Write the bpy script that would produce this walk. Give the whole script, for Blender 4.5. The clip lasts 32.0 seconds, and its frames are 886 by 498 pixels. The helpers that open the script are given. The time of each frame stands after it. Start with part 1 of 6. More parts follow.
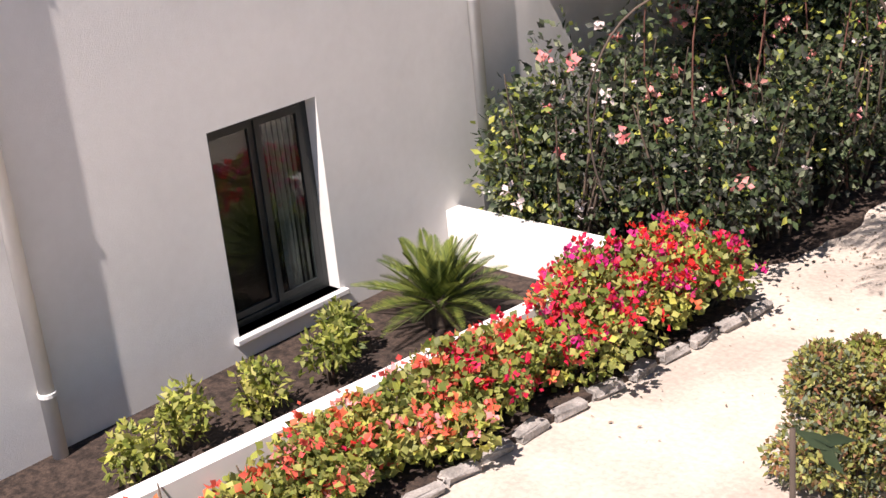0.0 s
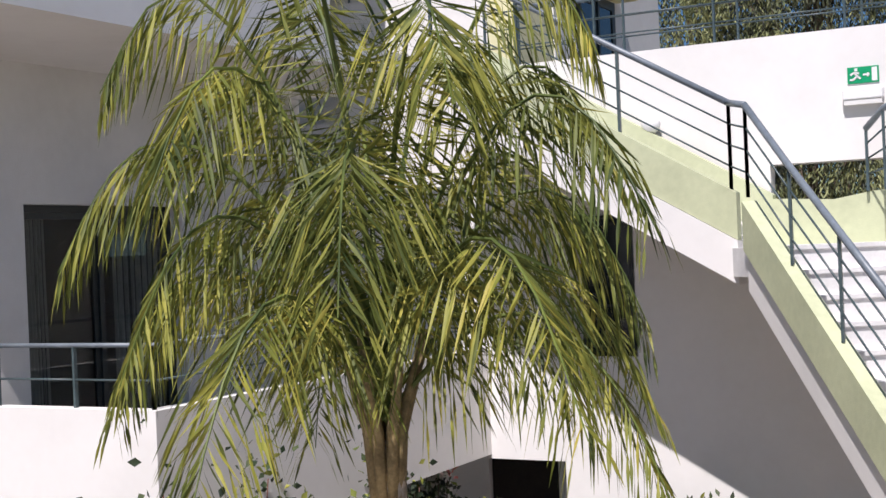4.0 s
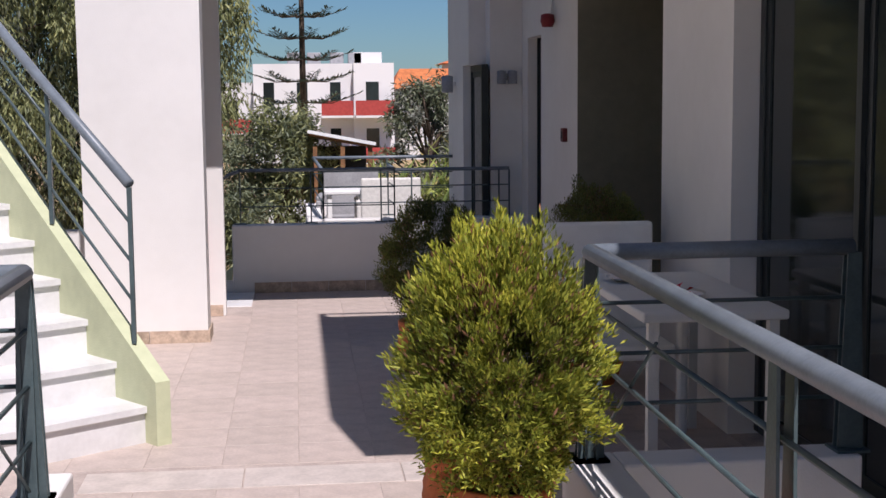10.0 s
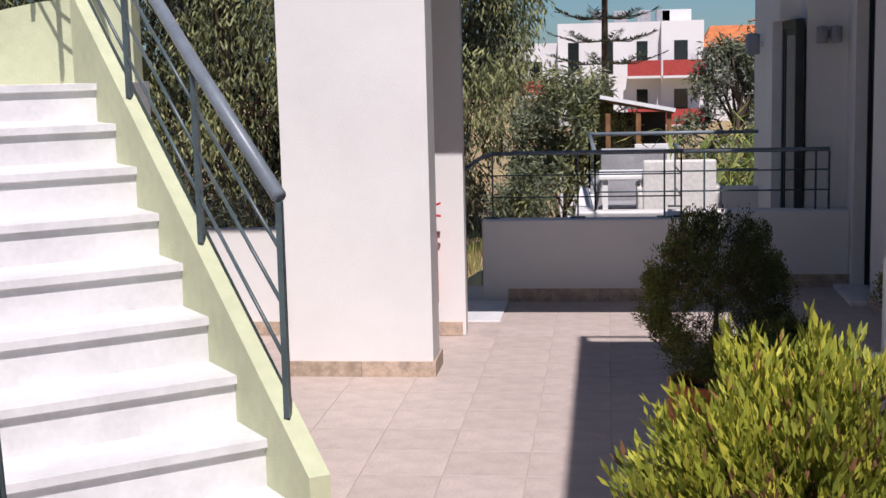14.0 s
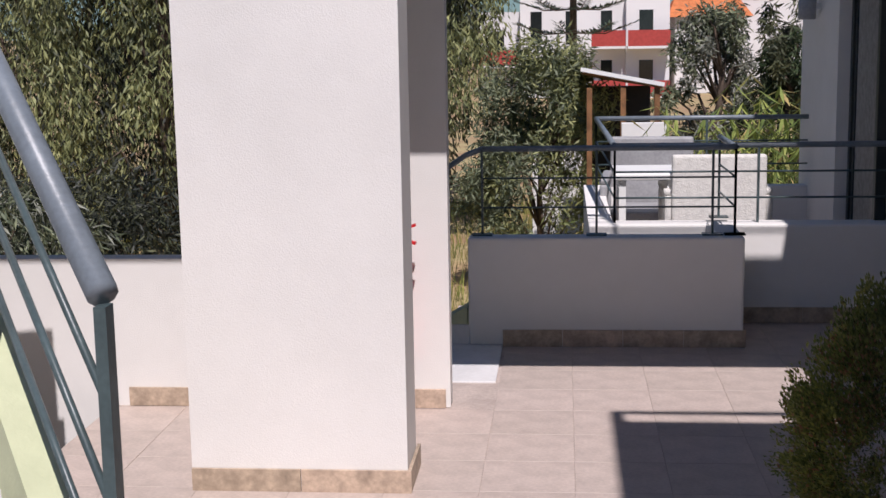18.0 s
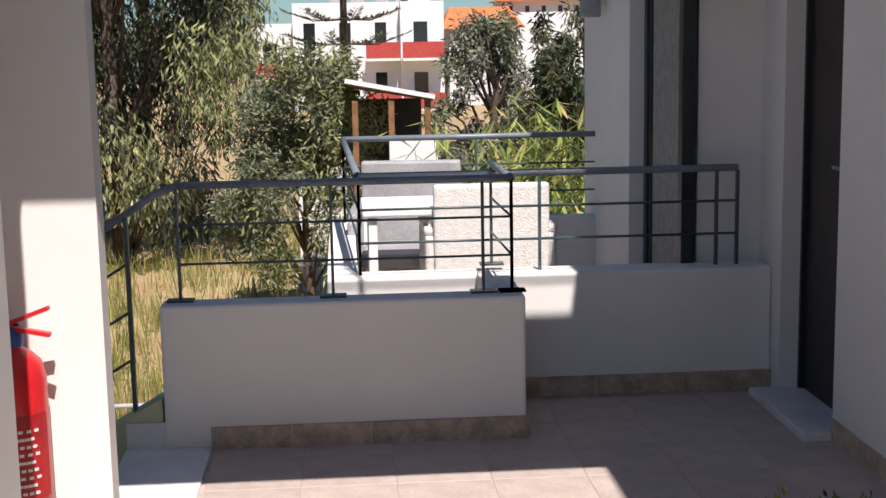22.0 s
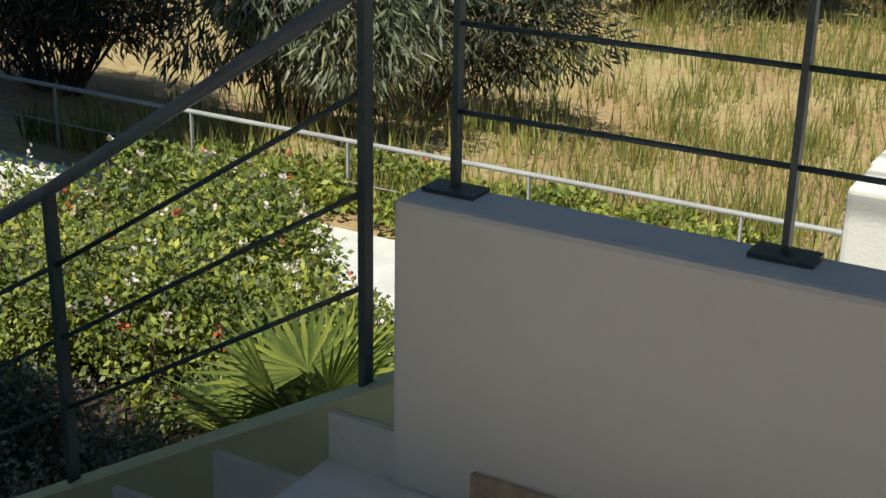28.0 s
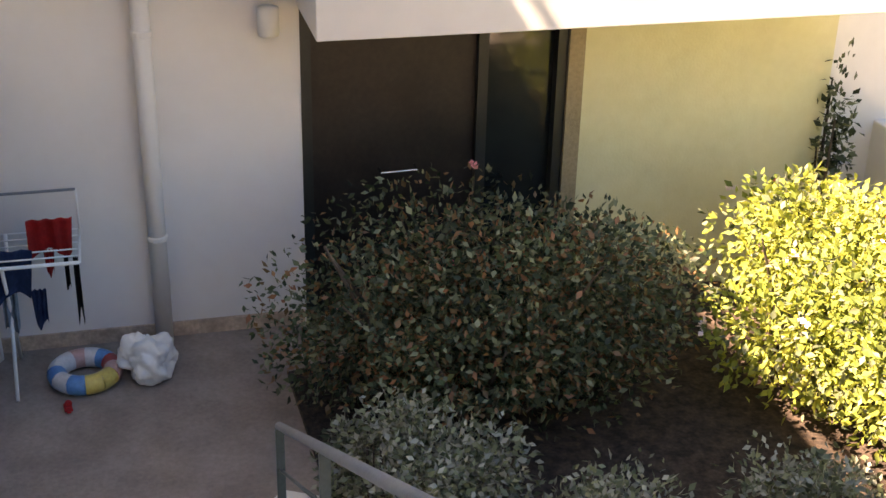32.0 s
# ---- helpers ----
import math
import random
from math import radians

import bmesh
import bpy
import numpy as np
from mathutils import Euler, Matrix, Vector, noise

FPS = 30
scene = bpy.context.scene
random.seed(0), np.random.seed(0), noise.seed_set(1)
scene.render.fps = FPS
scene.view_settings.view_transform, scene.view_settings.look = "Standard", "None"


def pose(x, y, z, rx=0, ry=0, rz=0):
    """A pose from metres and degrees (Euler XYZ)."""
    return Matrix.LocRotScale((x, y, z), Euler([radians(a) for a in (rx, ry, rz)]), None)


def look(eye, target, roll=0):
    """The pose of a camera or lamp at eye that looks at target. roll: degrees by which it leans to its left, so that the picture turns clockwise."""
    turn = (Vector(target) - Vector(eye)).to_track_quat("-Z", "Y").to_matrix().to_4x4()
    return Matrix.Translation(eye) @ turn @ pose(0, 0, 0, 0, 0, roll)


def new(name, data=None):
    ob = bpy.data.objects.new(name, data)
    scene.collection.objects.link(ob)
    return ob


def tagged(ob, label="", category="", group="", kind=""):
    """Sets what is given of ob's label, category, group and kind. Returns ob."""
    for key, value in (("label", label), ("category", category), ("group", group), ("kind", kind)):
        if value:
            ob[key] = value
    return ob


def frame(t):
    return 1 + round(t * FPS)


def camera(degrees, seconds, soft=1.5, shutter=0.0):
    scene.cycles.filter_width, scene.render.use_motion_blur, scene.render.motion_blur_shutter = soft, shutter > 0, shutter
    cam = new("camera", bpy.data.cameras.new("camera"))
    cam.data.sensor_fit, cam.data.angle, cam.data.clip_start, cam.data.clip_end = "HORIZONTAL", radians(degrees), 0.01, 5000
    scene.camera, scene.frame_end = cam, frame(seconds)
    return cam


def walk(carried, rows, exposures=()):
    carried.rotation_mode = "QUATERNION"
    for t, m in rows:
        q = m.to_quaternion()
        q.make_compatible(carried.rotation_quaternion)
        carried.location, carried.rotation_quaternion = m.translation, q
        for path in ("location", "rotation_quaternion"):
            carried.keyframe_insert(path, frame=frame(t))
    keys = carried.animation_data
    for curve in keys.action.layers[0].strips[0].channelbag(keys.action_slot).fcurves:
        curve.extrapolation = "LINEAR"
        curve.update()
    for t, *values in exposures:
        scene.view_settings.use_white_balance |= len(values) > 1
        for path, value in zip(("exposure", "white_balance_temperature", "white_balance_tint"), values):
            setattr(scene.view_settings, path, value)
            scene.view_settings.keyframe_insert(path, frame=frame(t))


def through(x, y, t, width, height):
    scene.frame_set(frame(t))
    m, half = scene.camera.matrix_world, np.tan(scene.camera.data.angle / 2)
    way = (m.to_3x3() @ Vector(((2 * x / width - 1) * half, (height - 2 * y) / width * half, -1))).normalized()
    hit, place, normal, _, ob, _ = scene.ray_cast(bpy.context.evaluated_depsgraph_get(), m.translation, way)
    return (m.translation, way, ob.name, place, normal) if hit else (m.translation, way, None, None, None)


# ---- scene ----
cam = camera(37.0, 32.0)
walk(cam, [
    (0, look((-0.753, -8.777, 1.575), (-2.057, -7.445, 0.849), -5.66)),
    (0.5, look((-0.722, -8.519, 1.527), (-1.933, -7.073, 0.864), -4.85)),
    (1, look((-0.718, -8.288, 1.567), (-1.815, -6.741, 0.933), -4.47)),
    (1.5, look((-0.676, -8.036, 1.592), (-1.689, -6.420, 0.990), -4.39)),
    (2, look((-0.619, -7.724, 1.562), (-1.636, -6.095, 1.002), -4.88)),
    (2.5, look((-0.557, -7.498, 1.578), (-1.557, -5.849, 1.049), -4.56)),
    (3, look((-0.527, -7.275, 1.640), (-1.476, -5.568, 1.207), -3.82)),
    (3.5, look((-0.625, -6.975, 1.640), (-1.581, -5.231, 1.425), -3.71)),
    (5.5, look((-0.632, -6.018, 1.621), (-1.524, -4.260, 1.956), 0.30)),
    (6, look((-0.582, -5.799, 1.614), (-1.317, -3.963, 1.911), 0.41)),
    (6.5, look((-0.507, -5.634, 1.633), (-1.075, -3.733, 1.891), 0.83)),
    (7, look((-0.440, -5.439, 1.684), (-0.795, -3.474, 1.800), -0.04)),
    (7.5, look((-0.468, -5.209, 1.655), (-0.574, -3.211, 1.668), -0.72)),
    (8, look((-0.443, -5.013, 1.613), (-0.384, -3.016, 1.531), -0.62)),
    (8.5, look((-0.293, -4.837, 1.591), (-0.232, -2.843, 1.447), 0.07)),
    (9, look((-0.146, -4.688, 1.583), (-0.056, -2.701, 1.374), 0.08)),
    (9.5, look((-0.108, -4.516, 1.566), (0.069, -2.539, 1.320), -0.25)),
    (10, look((-0.075, -4.110, 1.567), (0.141, -2.135, 1.338), -0.51)),
    (10.5, look((0.018, -3.806, 1.558), (0.170, -1.826, 1.324), -0.99)),
    (11, look((0.128, -3.666, 1.610), (0.190, -1.682, 1.370), -0.00)),
    (11.5, look((0.182, -3.515, 1.612), (0.190, -1.532, 1.358), -0.01)),
    (12, look((0.231, -3.277, 1.609), (0.197, -1.295, 1.344), -0.05)),
    (12.5, look((0.301, -2.983, 1.583), (0.164, -1.005, 1.323), -0.70)),
    (13, look((0.354, -2.663, 1.572), (0.084, -0.700, 1.302), -3.10)),
    (13.5, look((0.288, -2.391, 1.556), (0.018, -0.428, 1.291), -2.40)),
    (14, look((0.221, -2.153, 1.609), (-0.025, -0.188, 1.328), -1.39)),
    (14.5, look((0.165, -1.897, 1.586), (-0.093, 0.067, 1.311), -1.20)),
    (16.5, look((-0.088, -0.676, 1.529), (-0.367, 1.274, 1.186), -2.19)),
    (17, look((-0.025, -0.471, 1.549), (-0.298, 1.481, 1.206), -2.30)),
    (17.5, look((-0.081, -0.137, 1.553), (-0.313, 1.822, 1.226), -1.32)),
    (18, look((-0.132, 0.106, 1.577), (-0.314, 2.070, 1.250), -0.99)),
    (18.5, look((-0.077, 0.354, 1.546), (-0.157, 2.318, 1.178), -1.38)),
    (19, look((0.082, 0.516, 1.543), (0.226, 2.465, 1.120), -1.89)),
    (19.5, look((0.071, 0.689, 1.513), (0.533, 2.592, 1.108), -0.52)),
    (20, look((0.061, 0.910, 1.502), (0.665, 2.777, 1.117), 0.10)),
    (20.5, look((0.084, 1.153, 1.494), (0.616, 3.042, 1.112), -0.24)),
    (21, look((0.097, 1.382, 1.491), (0.513, 3.299, 1.099), -0.93)),
    (21.5, look((0.095, 1.641, 1.474), (0.373, 3.579, 1.086), -0.96)),
    (22, look((0.087, 1.756, 1.506), (0.231, 3.721, 1.193), -1.02)),
    (22.5, look((0.080, 2.000, 1.475), (0.053, 3.981, 1.209), -1.19)),
    (23, look((0.147, 2.197, 1.494), (-0.016, 4.172, 1.185), -1.79)),
    (23.5, look((0.140, 2.453, 1.493), (0.133, 4.428, 1.186), -1.07)),
    (24, look((0.096, 2.694, 1.495), (0.205, 4.672, 1.244), -0.45)),
    (24.5, look((0.099, 2.971, 1.506), (0.174, 4.959, 1.310), -0.21)),
    (25, look((0.180, 3.223, 1.504), (0.191, 5.200, 1.205), -0.19)),
    (25.5, look((0.197, 3.441, 1.506), (0.176, 5.381, 1.020), -0.17)),
    (27.5, look((0.461, 4.538, 1.261), (-0.264, 6.283, 0.607), 0.70)),
    (28, look((0.525, 4.833, 1.243), (-0.422, 6.450, 0.545), 1.10)),
    (28.5, look((0.470, 4.913, 1.268), (-0.599, 6.424, 0.510), 2.00)),
    (29, look((0.322, 5.094, 1.228), (-0.867, 6.455, 0.371), 2.90)),
    (29.5, look((0.199, 5.347, 1.187), (-1.140, 6.475, 0.222), 2.80)),
    (29.8, look((0.128, 5.460, 1.177), (-1.336, 6.410, 0.200), 2.30)),
    (30.2, look((0.053, 5.632, 1.200), (-1.550, 6.335, 0.233), 1.50)),
    (30.6, look((-0.074, 5.771, 1.173), (-1.740, 6.357, 0.235), 1.20)),
    (31, look((-0.228, 5.901, 1.203), (-1.932, 6.434, 0.302), 1.30)),
    (31.5, look((-0.405, 6.019, 1.216), (-2.143, 6.523, 0.363), 1.60)),
    (32, look((-0.590, 6.291, 1.229), (-2.332, 6.746, 0.359), 1.40)),
], [(0, 0.95, 6800, 22), (3.2, 0.58, 6350, 21), (5.6, 0.1, 6200, 14), (9, 0.2, 6250, 22), (17, 0.1, 6250, 21), (19, 0.05, 6400, 19), (20, 0.05, 6600, 13), (21, 0.8, 6700, 13), (21.5, 0.72, 6650, 15), (23, 0.58, 6700, 20), (25.5, 0.53, 6900, 8), (28, 0.35, 6900, 0), (29.3, 0.58, 8300, 3), (30, 1.28, 9800, 9), (30.5, 1.82, 9200, 20), (31, 2.82, 10700, 20), (32, 3.17, 11000, 28)])

# ---------------------------------------------------------------- world, sun
GROUND = -2.6
COURT = -2.05


def field_z(y):
    """Height of the ground behind the stair: level by the court, falling to the field."""
    return -2.2 if y < 13.6 else max(-2.7, -2.2 - 0.125 * (y - 13.6))


SUN_DIR = Vector((0.125, -0.655, 1.0)).normalized()
world = bpy.data.worlds.new("world")
scene.world = world
world.use_nodes = True
wn = world.node_tree
sky = wn.nodes.new("ShaderNodeTexSky")
sky.sky_type = "NISHITA"
sky.sun_disc = False
sky.sun_elevation = math.asin(SUN_DIR.z)
sky.sun_rotation = math.atan2(SUN_DIR.x, SUN_DIR.y)
sky.air_density, sky.dust_density, sky.ozone_density = 1.0, 0.2, 3.0
deep = wn.nodes.new("ShaderNodeMix")
deep.data_type, deep.blend_type = "RGBA", "MULTIPLY"
deep.inputs[0].default_value = 1.0
deep.inputs[7].default_value = (0.66, 0.98, 1.22, 1)
wn.links.new(sky.outputs[0], deep.inputs[6])
wn.links.new(deep.outputs[2], wn.nodes["Background"].inputs[0])
wn.nodes["Background"].inputs[1].default_value = 0.045
sun_data = bpy.data.lights.new("sun", "SUN")
sun_data.energy, sun_data.angle, sun_data.color = 4.6, radians(0.53), (1.0, 0.96, 0.90)
sun_lamp = new("sun", sun_data)
sun_lamp.matrix_world = look(SUN_DIR * 40, (0, 0, 0))


# ---------------------------------------------------------------- materials
def material(name, color, rough=0.7, metal=0.0, vary=0.12, scale=6.0, fine=60.0, bump=0.15, bump_scale=80.0, spec=0.4, per_object=0.0, per_island=0.0, tint=None):
    """A procedural surface: two scales of colour variation and a fine relief."""
    m = bpy.data.materials.new(name)
    m.use_nodes = True
    nt = m.node_tree
    b = nt.nodes["Principled BSDF"]
    b.inputs["Roughness"].default_value, b.inputs["Metallic"].default_value = rough, metal
    b.inputs["Specular IOR Level"].default_value = spec
    co = nt.nodes.new("ShaderNodeTexCoord")
    big, small = nt.nodes.new("ShaderNodeTexNoise"), nt.nodes.new("ShaderNodeTexNoise")
    big.inputs["Scale"].default_value, small.inputs["Scale"].default_value = scale, fine
    big.inputs["Detail"].default_value, small.inputs["Detail"].default_value = 6, 3
    for n in (big, small):
        nt.links.new(co.outputs["Object"], n.inputs["Vector"])
    ramp = nt.nodes.new("ShaderNodeValToRGB")
    other = tint or tuple(c * (1 - 2.2 * vary) for c in color)
    ramp.color_ramp.elements[0].position, ramp.color_ramp.elements[1].position = 0.36, 0.62
    ramp.color_ramp.elements[0].color, ramp.color_ramp.elements[1].color = (*other, 1), (*color, 1)
    nt.links.new(big.outputs["Fac"], ramp.inputs[0])
    mix = nt.nodes.new("ShaderNodeMix")
    mix.data_type, mix.blend_type = "RGBA", "OVERLAY"
    mix.inputs[0].default_value = min(1.0, vary * 2.5)
    nt.links.new(ramp.outputs[0], mix.inputs[6])
    nt.links.new(small.outputs["Fac"], mix.inputs[7])
    last = mix.outputs[2]
    if per_object or per_island:
        hsv = nt.nodes.new("ShaderNodeHueSaturation")
        src = nt.nodes.new("ShaderNodeObjectInfo") if per_object else nt.nodes.new("ShaderNodeNewGeometry")
        rnd = src.outputs["Random"] if per_object else src.outputs["Random Per Island"]
        mr = nt.nodes.new("ShaderNodeMapRange")
        amount = per_object or per_island
        mr.inputs[3].default_value, mr.inputs[4].default_value = 1 - amount, 1 + amount
        nt.links.new(rnd, mr.inputs[0])
        nt.links.new(mr.outputs[0], hsv.inputs["Value"])
        mh = nt.nodes.new("ShaderNodeMapRange")
        mh.inputs[3].default_value, mh.inputs[4].default_value = 0.5 + amount * 0.05, 0.5 - amount * 0.05
        nt.links.new(rnd, mh.inputs[0])
        nt.links.new(mh.outputs[0], hsv.inputs["Hue"])
        nt.links.new(last, hsv.inputs["Color"])
        last = hsv.outputs[0]
    nt.links.new(last, b.inputs["Base Color"])
    if bump:
        bn, bp = nt.nodes.new("ShaderNodeTexNoise"), nt.nodes.new("ShaderNodeBump")
        bn.inputs["Scale"].default_value, bn.inputs["Detail"].default_value = bump_scale, 5
        nt.links.new(co.outputs["Object"], bn.inputs["Vector"])
        bp.inputs["Strength"].default_value, bp.inputs["Distance"].default_value = bump, 0.01
        nt.links.new(bn.outputs["Fac"], bp.inputs["Height"])
        nt.links.new(bp.outputs[0], b.inputs["Normal"])
    return m


def leafy(name, color, dark, amount=0.45, through=0.25):
    """Leaf surface with light passing through, each leaf a shade of its own."""
    m = material(name, color, rough=0.55, vary=0.1, scale=2.0, fine=20, bump=0, spec=0.35, per_island=amount, tint=dark)
    nt = m.node_tree
    b = nt.nodes["Principled BSDF"]
    out = nt.nodes["Material Output"]
    tr, mx = nt.nodes.new("ShaderNodeBsdfTranslucent"), nt.nodes.new("ShaderNodeMixShader")
    nt.links.new(b.inputs["Base Color"].links[0].from_socket, tr.inputs[0])
    mx.inputs[0].default_value = through
    nt.links.new(b.outputs[0], mx.inputs[1])
    nt.links.new(tr.outputs[0], mx.inputs[2])
    nt.links.new(mx.outputs[0], out.inputs[0])
    return m


def glass_dark(name, color=(0.02, 0.025, 0.025)):
    m = material(name, color, rough=0.06, vary=0.1, scale=1.5, fine=6, bump=0.0, spec=0.6)
    return m


WHITE = material("white_stucco", (0.76, 0.74, 0.71), 0.85, vary=0.03, scale=1.3, fine=14, bump=0.13, bump_scale=170)
GREY_STUCCO = material("grey_white_stucco", (0.70, 0.69, 0.66), 0.85, vary=0.04, scale=1.1, fine=12, bump=0.22, bump_scale=110)
GREEN = material("pale_green_paint", (0.53, 0.56, 0.36), 0.8, vary=0.05, scale=2, fine=18, bump=0.2, bump_scale=100)
YELLOW = material("pale_yellow_stucco", (0.72, 0.68, 0.42), 0.85, vary=0.05, scale=1.5, fine=14, bump=0.2)
MARBLE = material("white_marble", (0.72, 0.71, 0.70), 0.35, vary=0.06, scale=5, fine=40, bump=0.05, bump_scale=30, per_object=0.04)
TILE = material("beige_floor_tile", (0.50, 0.415, 0.365), 0.55, vary=0.07, scale=9, fine=70, bump=0.1, bump_scale=60, per_object=0.045)
STRIP = material("pale_threshold_stone", (0.56, 0.49, 0.44), 0.5, vary=0.08, scale=8, fine=60, bump=0.08)
GROUT = material("tile_grout", (0.47, 0.39, 0.345), 0.9, vary=0.1, bump=0.3)
SKIRT = material("skirting_tile", (0.52, 0.40, 0.30), 0.5, vary=0.15, scale=14, fine=60, bump=0.1, per_object=0.14)
RAIL = material("green_grey_rail_paint", (0.065, 0.095, 0.10), 0.38, vary=0.1, scale=10, fine=80, bump=0.08, spec=0.5)
RAIL_TOP = material("grey_handrail_paint", (0.17, 0.20, 0.23), 0.4, vary=0.08, scale=12, fine=80, bump=0.08, spec=0.5)
BLACK_FRAME = material("dark_aluminium", (0.02, 0.025, 0.025), 0.4, vary=0.1, bump=0.03, spec=0.5)
DARK_DOOR = material("dark_stained_door", (0.03, 0.022, 0.018), 0.45, vary=0.15, scale=5, fine=40, bump=0.08)
GLASS = glass_dark("dark_glass")
CLEAR = bpy.data.materials.new("clear_glass")
CLEAR.use_nodes = True
cb = CLEAR.node_tree.nodes["Principled BSDF"]
cb.inputs["Base Color"].default_value = (0.72, 0.78, 0.76, 1)
cb.inputs["Roughness"].default_value, cb.inputs["IOR"].default_value, cb.inputs["Transmission Weight"].default_value = 0.01, 1.45, 1.0
GLASS_G = glass_dark("green_dark_glass", (0.015, 0.035, 0.03))
FENCE = material("galvanised_fence_paint", (0.36, 0.36, 0.37), 0.5, vary=0.1, scale=6, bump=0.08)
CURTAIN = material("grey_curtain", (0.30, 0.29, 0.27), 0.9, vary=0.1, scale=20, bump=0.1)
TERRACOTTA = material("orange_terracotta", (0.62, 0.17, 0.05), 0.75, vary=0.12, scale=7, fine=40, bump=0.25, bump_scale=60)
SOIL = material("potting_soil", (0.06, 0.04, 0.03), 0.95, vary=0.3, scale=20, bump=0.8, bump_scale=40)
SAND = material("pale_sandy_ground", (0.53, 0.46, 0.39), 0.95, vary=0.12, scale=1.3, fine=25, bump=0.6, bump_scale=25)
DRY = material("dry_earth", (0.34, 0.22, 0.12), 0.95, vary=0.2, scale=0.6, fine=12, bump=0.6, bump_scale=12, tint=(0.38, 0.31, 0.15))
PLASTIC = material("white_plastic", (0.80, 0.80, 0.78), 0.45, vary=0.04, bump=0.05)
RED = material("red_enamel", (0.62, 0.02, 0.025), 0.3, vary=0.06, scale=10, bump=0.02, spec=0.5)
BLACK = material("black_rubber", (0.012, 0.012, 0.012), 0.6, vary=0.1, bump=0.1)
BARK = material("palm_bark", (0.40, 0.35, 0.29), 0.95, vary=0.22, scale=6, fine=30, bump=0.9, bump_scale=18, tint=(0.20, 0.15, 0.10))
BARK_DARK = material("eucalyptus_bark", (0.13, 0.095, 0.07), 0.95, vary=0.25, scale=4, fine=20, bump=0.9, bump_scale=10)
L_PALM = leafy("palm_leaflet", (0.30, 0.30, 0.05), (0.10, 0.13, 0.03), 0.6, 0.3)
L_EUC = leafy("eucalyptus_leaf", (0.12, 0.13, 0.065), (0.06, 0.07, 0.04), 0.35, 0.2)
L_OLIVE = leafy("grey_green_leaf", (0.19, 0.22, 0.13), (0.10, 0.12, 0.07), 0.5, 0.2)
# L_EUC_PALE and L_EUC_DARK also paint light and shade into the eucalyptus crowns
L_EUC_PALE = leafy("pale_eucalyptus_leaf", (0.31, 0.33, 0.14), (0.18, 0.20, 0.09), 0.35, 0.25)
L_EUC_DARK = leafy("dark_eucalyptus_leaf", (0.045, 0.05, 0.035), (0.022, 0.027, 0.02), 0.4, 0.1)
L_ROSE = leafy("rose_leaf", (0.055, 0.085, 0.035), (0.03, 0.045, 0.022), 0.6, 0.2)
L_BRIGHT = leafy("bright_shrub_leaf", (0.40, 0.43, 0.09), (0.20, 0.25, 0.05), 0.5, 0.4)
L_THUJA = leafy("thuja_spray", (0.40, 0.42, 0.05), (0.17, 0.20, 0.03), 0.5, 0.3)
# darker spray for conifers under the ceiling: their shade is in the leaf colour
L_CONIFER_SHADED = leafy("shaded_conifer_spray", (0.19, 0.21, 0.045), (0.075, 0.09, 0.025), 0.5, 0.25)
L_GERAN = leafy("geranium_leaf", (0.36, 0.36, 0.10), (0.18, 0.20, 0.055), 0.5, 0.3)
L_SILVER = leafy("silver_leaf", (0.30, 0.31, 0.25), (0.18, 0.19, 0.15), 0.4, 0.15)
L_RUSSET = leafy("russet_leaf", (0.28, 0.14, 0.06), (0.15, 0.10, 0.05), 0.5, 0.25)
L_CYCAD = leafy("cycad_leaflet", (0.17, 0.21, 0.04), (0.06, 0.09, 0.025), 0.5, 0.2)
L_GRASS = leafy("dry_grass", (0.36, 0.30, 0.11), (0.19, 0.21, 0.06), 0.5, 0.3)
L_REED = leafy("reed_leaf", (0.30, 0.35, 0.09), (0.14, 0.19, 0.05), 0.45, 0.3)
L_ARAU = leafy("araucaria_needle", (0.055, 0.085, 0.05), (0.03, 0.05, 0.03), 0.3, 0.1)
P_RED = leafy("red_petal", (0.75, 0.02, 0.03), (0.55, 0.02, 0.06), 0.25, 0.25)
P_ORANGE = leafy("salmon_petal", (0.80, 0.17, 0.08), (0.65, 0.10, 0.08), 0.25, 0.25)
P_PINK = leafy("pink_petal", (0.85, 0.38, 0.34), (0.8, 0.25, 0.25), 0.2, 0.25)
P_WHITE = leafy("white_petal", (0.80, 0.74, 0.72), (0.8, 0.62, 0.6), 0.1, 0.25)
P_MAGENTA = leafy("magenta_petal", (0.62, 0.03, 0.20), (0.5, 0.02, 0.15), 0.25, 0.25)
SIGN_GREEN = material("exit_sign_green", (0.0, 0.30, 0.12), 0.4, vary=0.03, bump=0)
ROOF_TILE = material("orange_roof_tile", (0.62, 0.20, 0.07), 0.85, vary=0.12, scale=3, bump=0.3, per_object=0.1)
BALC_RED = material("red_balcony_paint", (0.42, 0.06, 0.05), 0.8, vary=0.08, bump=0.1)
FAR_WHITE = material("far_white_paint", (0.74, 0.73, 0.72), 0.9, vary=0.05, scale=0.3, bump=0.0)
WOOD = material("brown_timber", (0.25, 0.12, 0.05), 0.7, vary=0.2, scale=5, bump=0.2)
WICKER = material("white_wicker", (0.72, 0.70, 0.66), 0.7, vary=0.06, scale=30, fine=120, bump=0.5, bump_scale=90)
TAN = material("tan_stone_panel", (0.36, 0.28, 0.17), 0.85, vary=0.12, scale=2, bump=0.3)


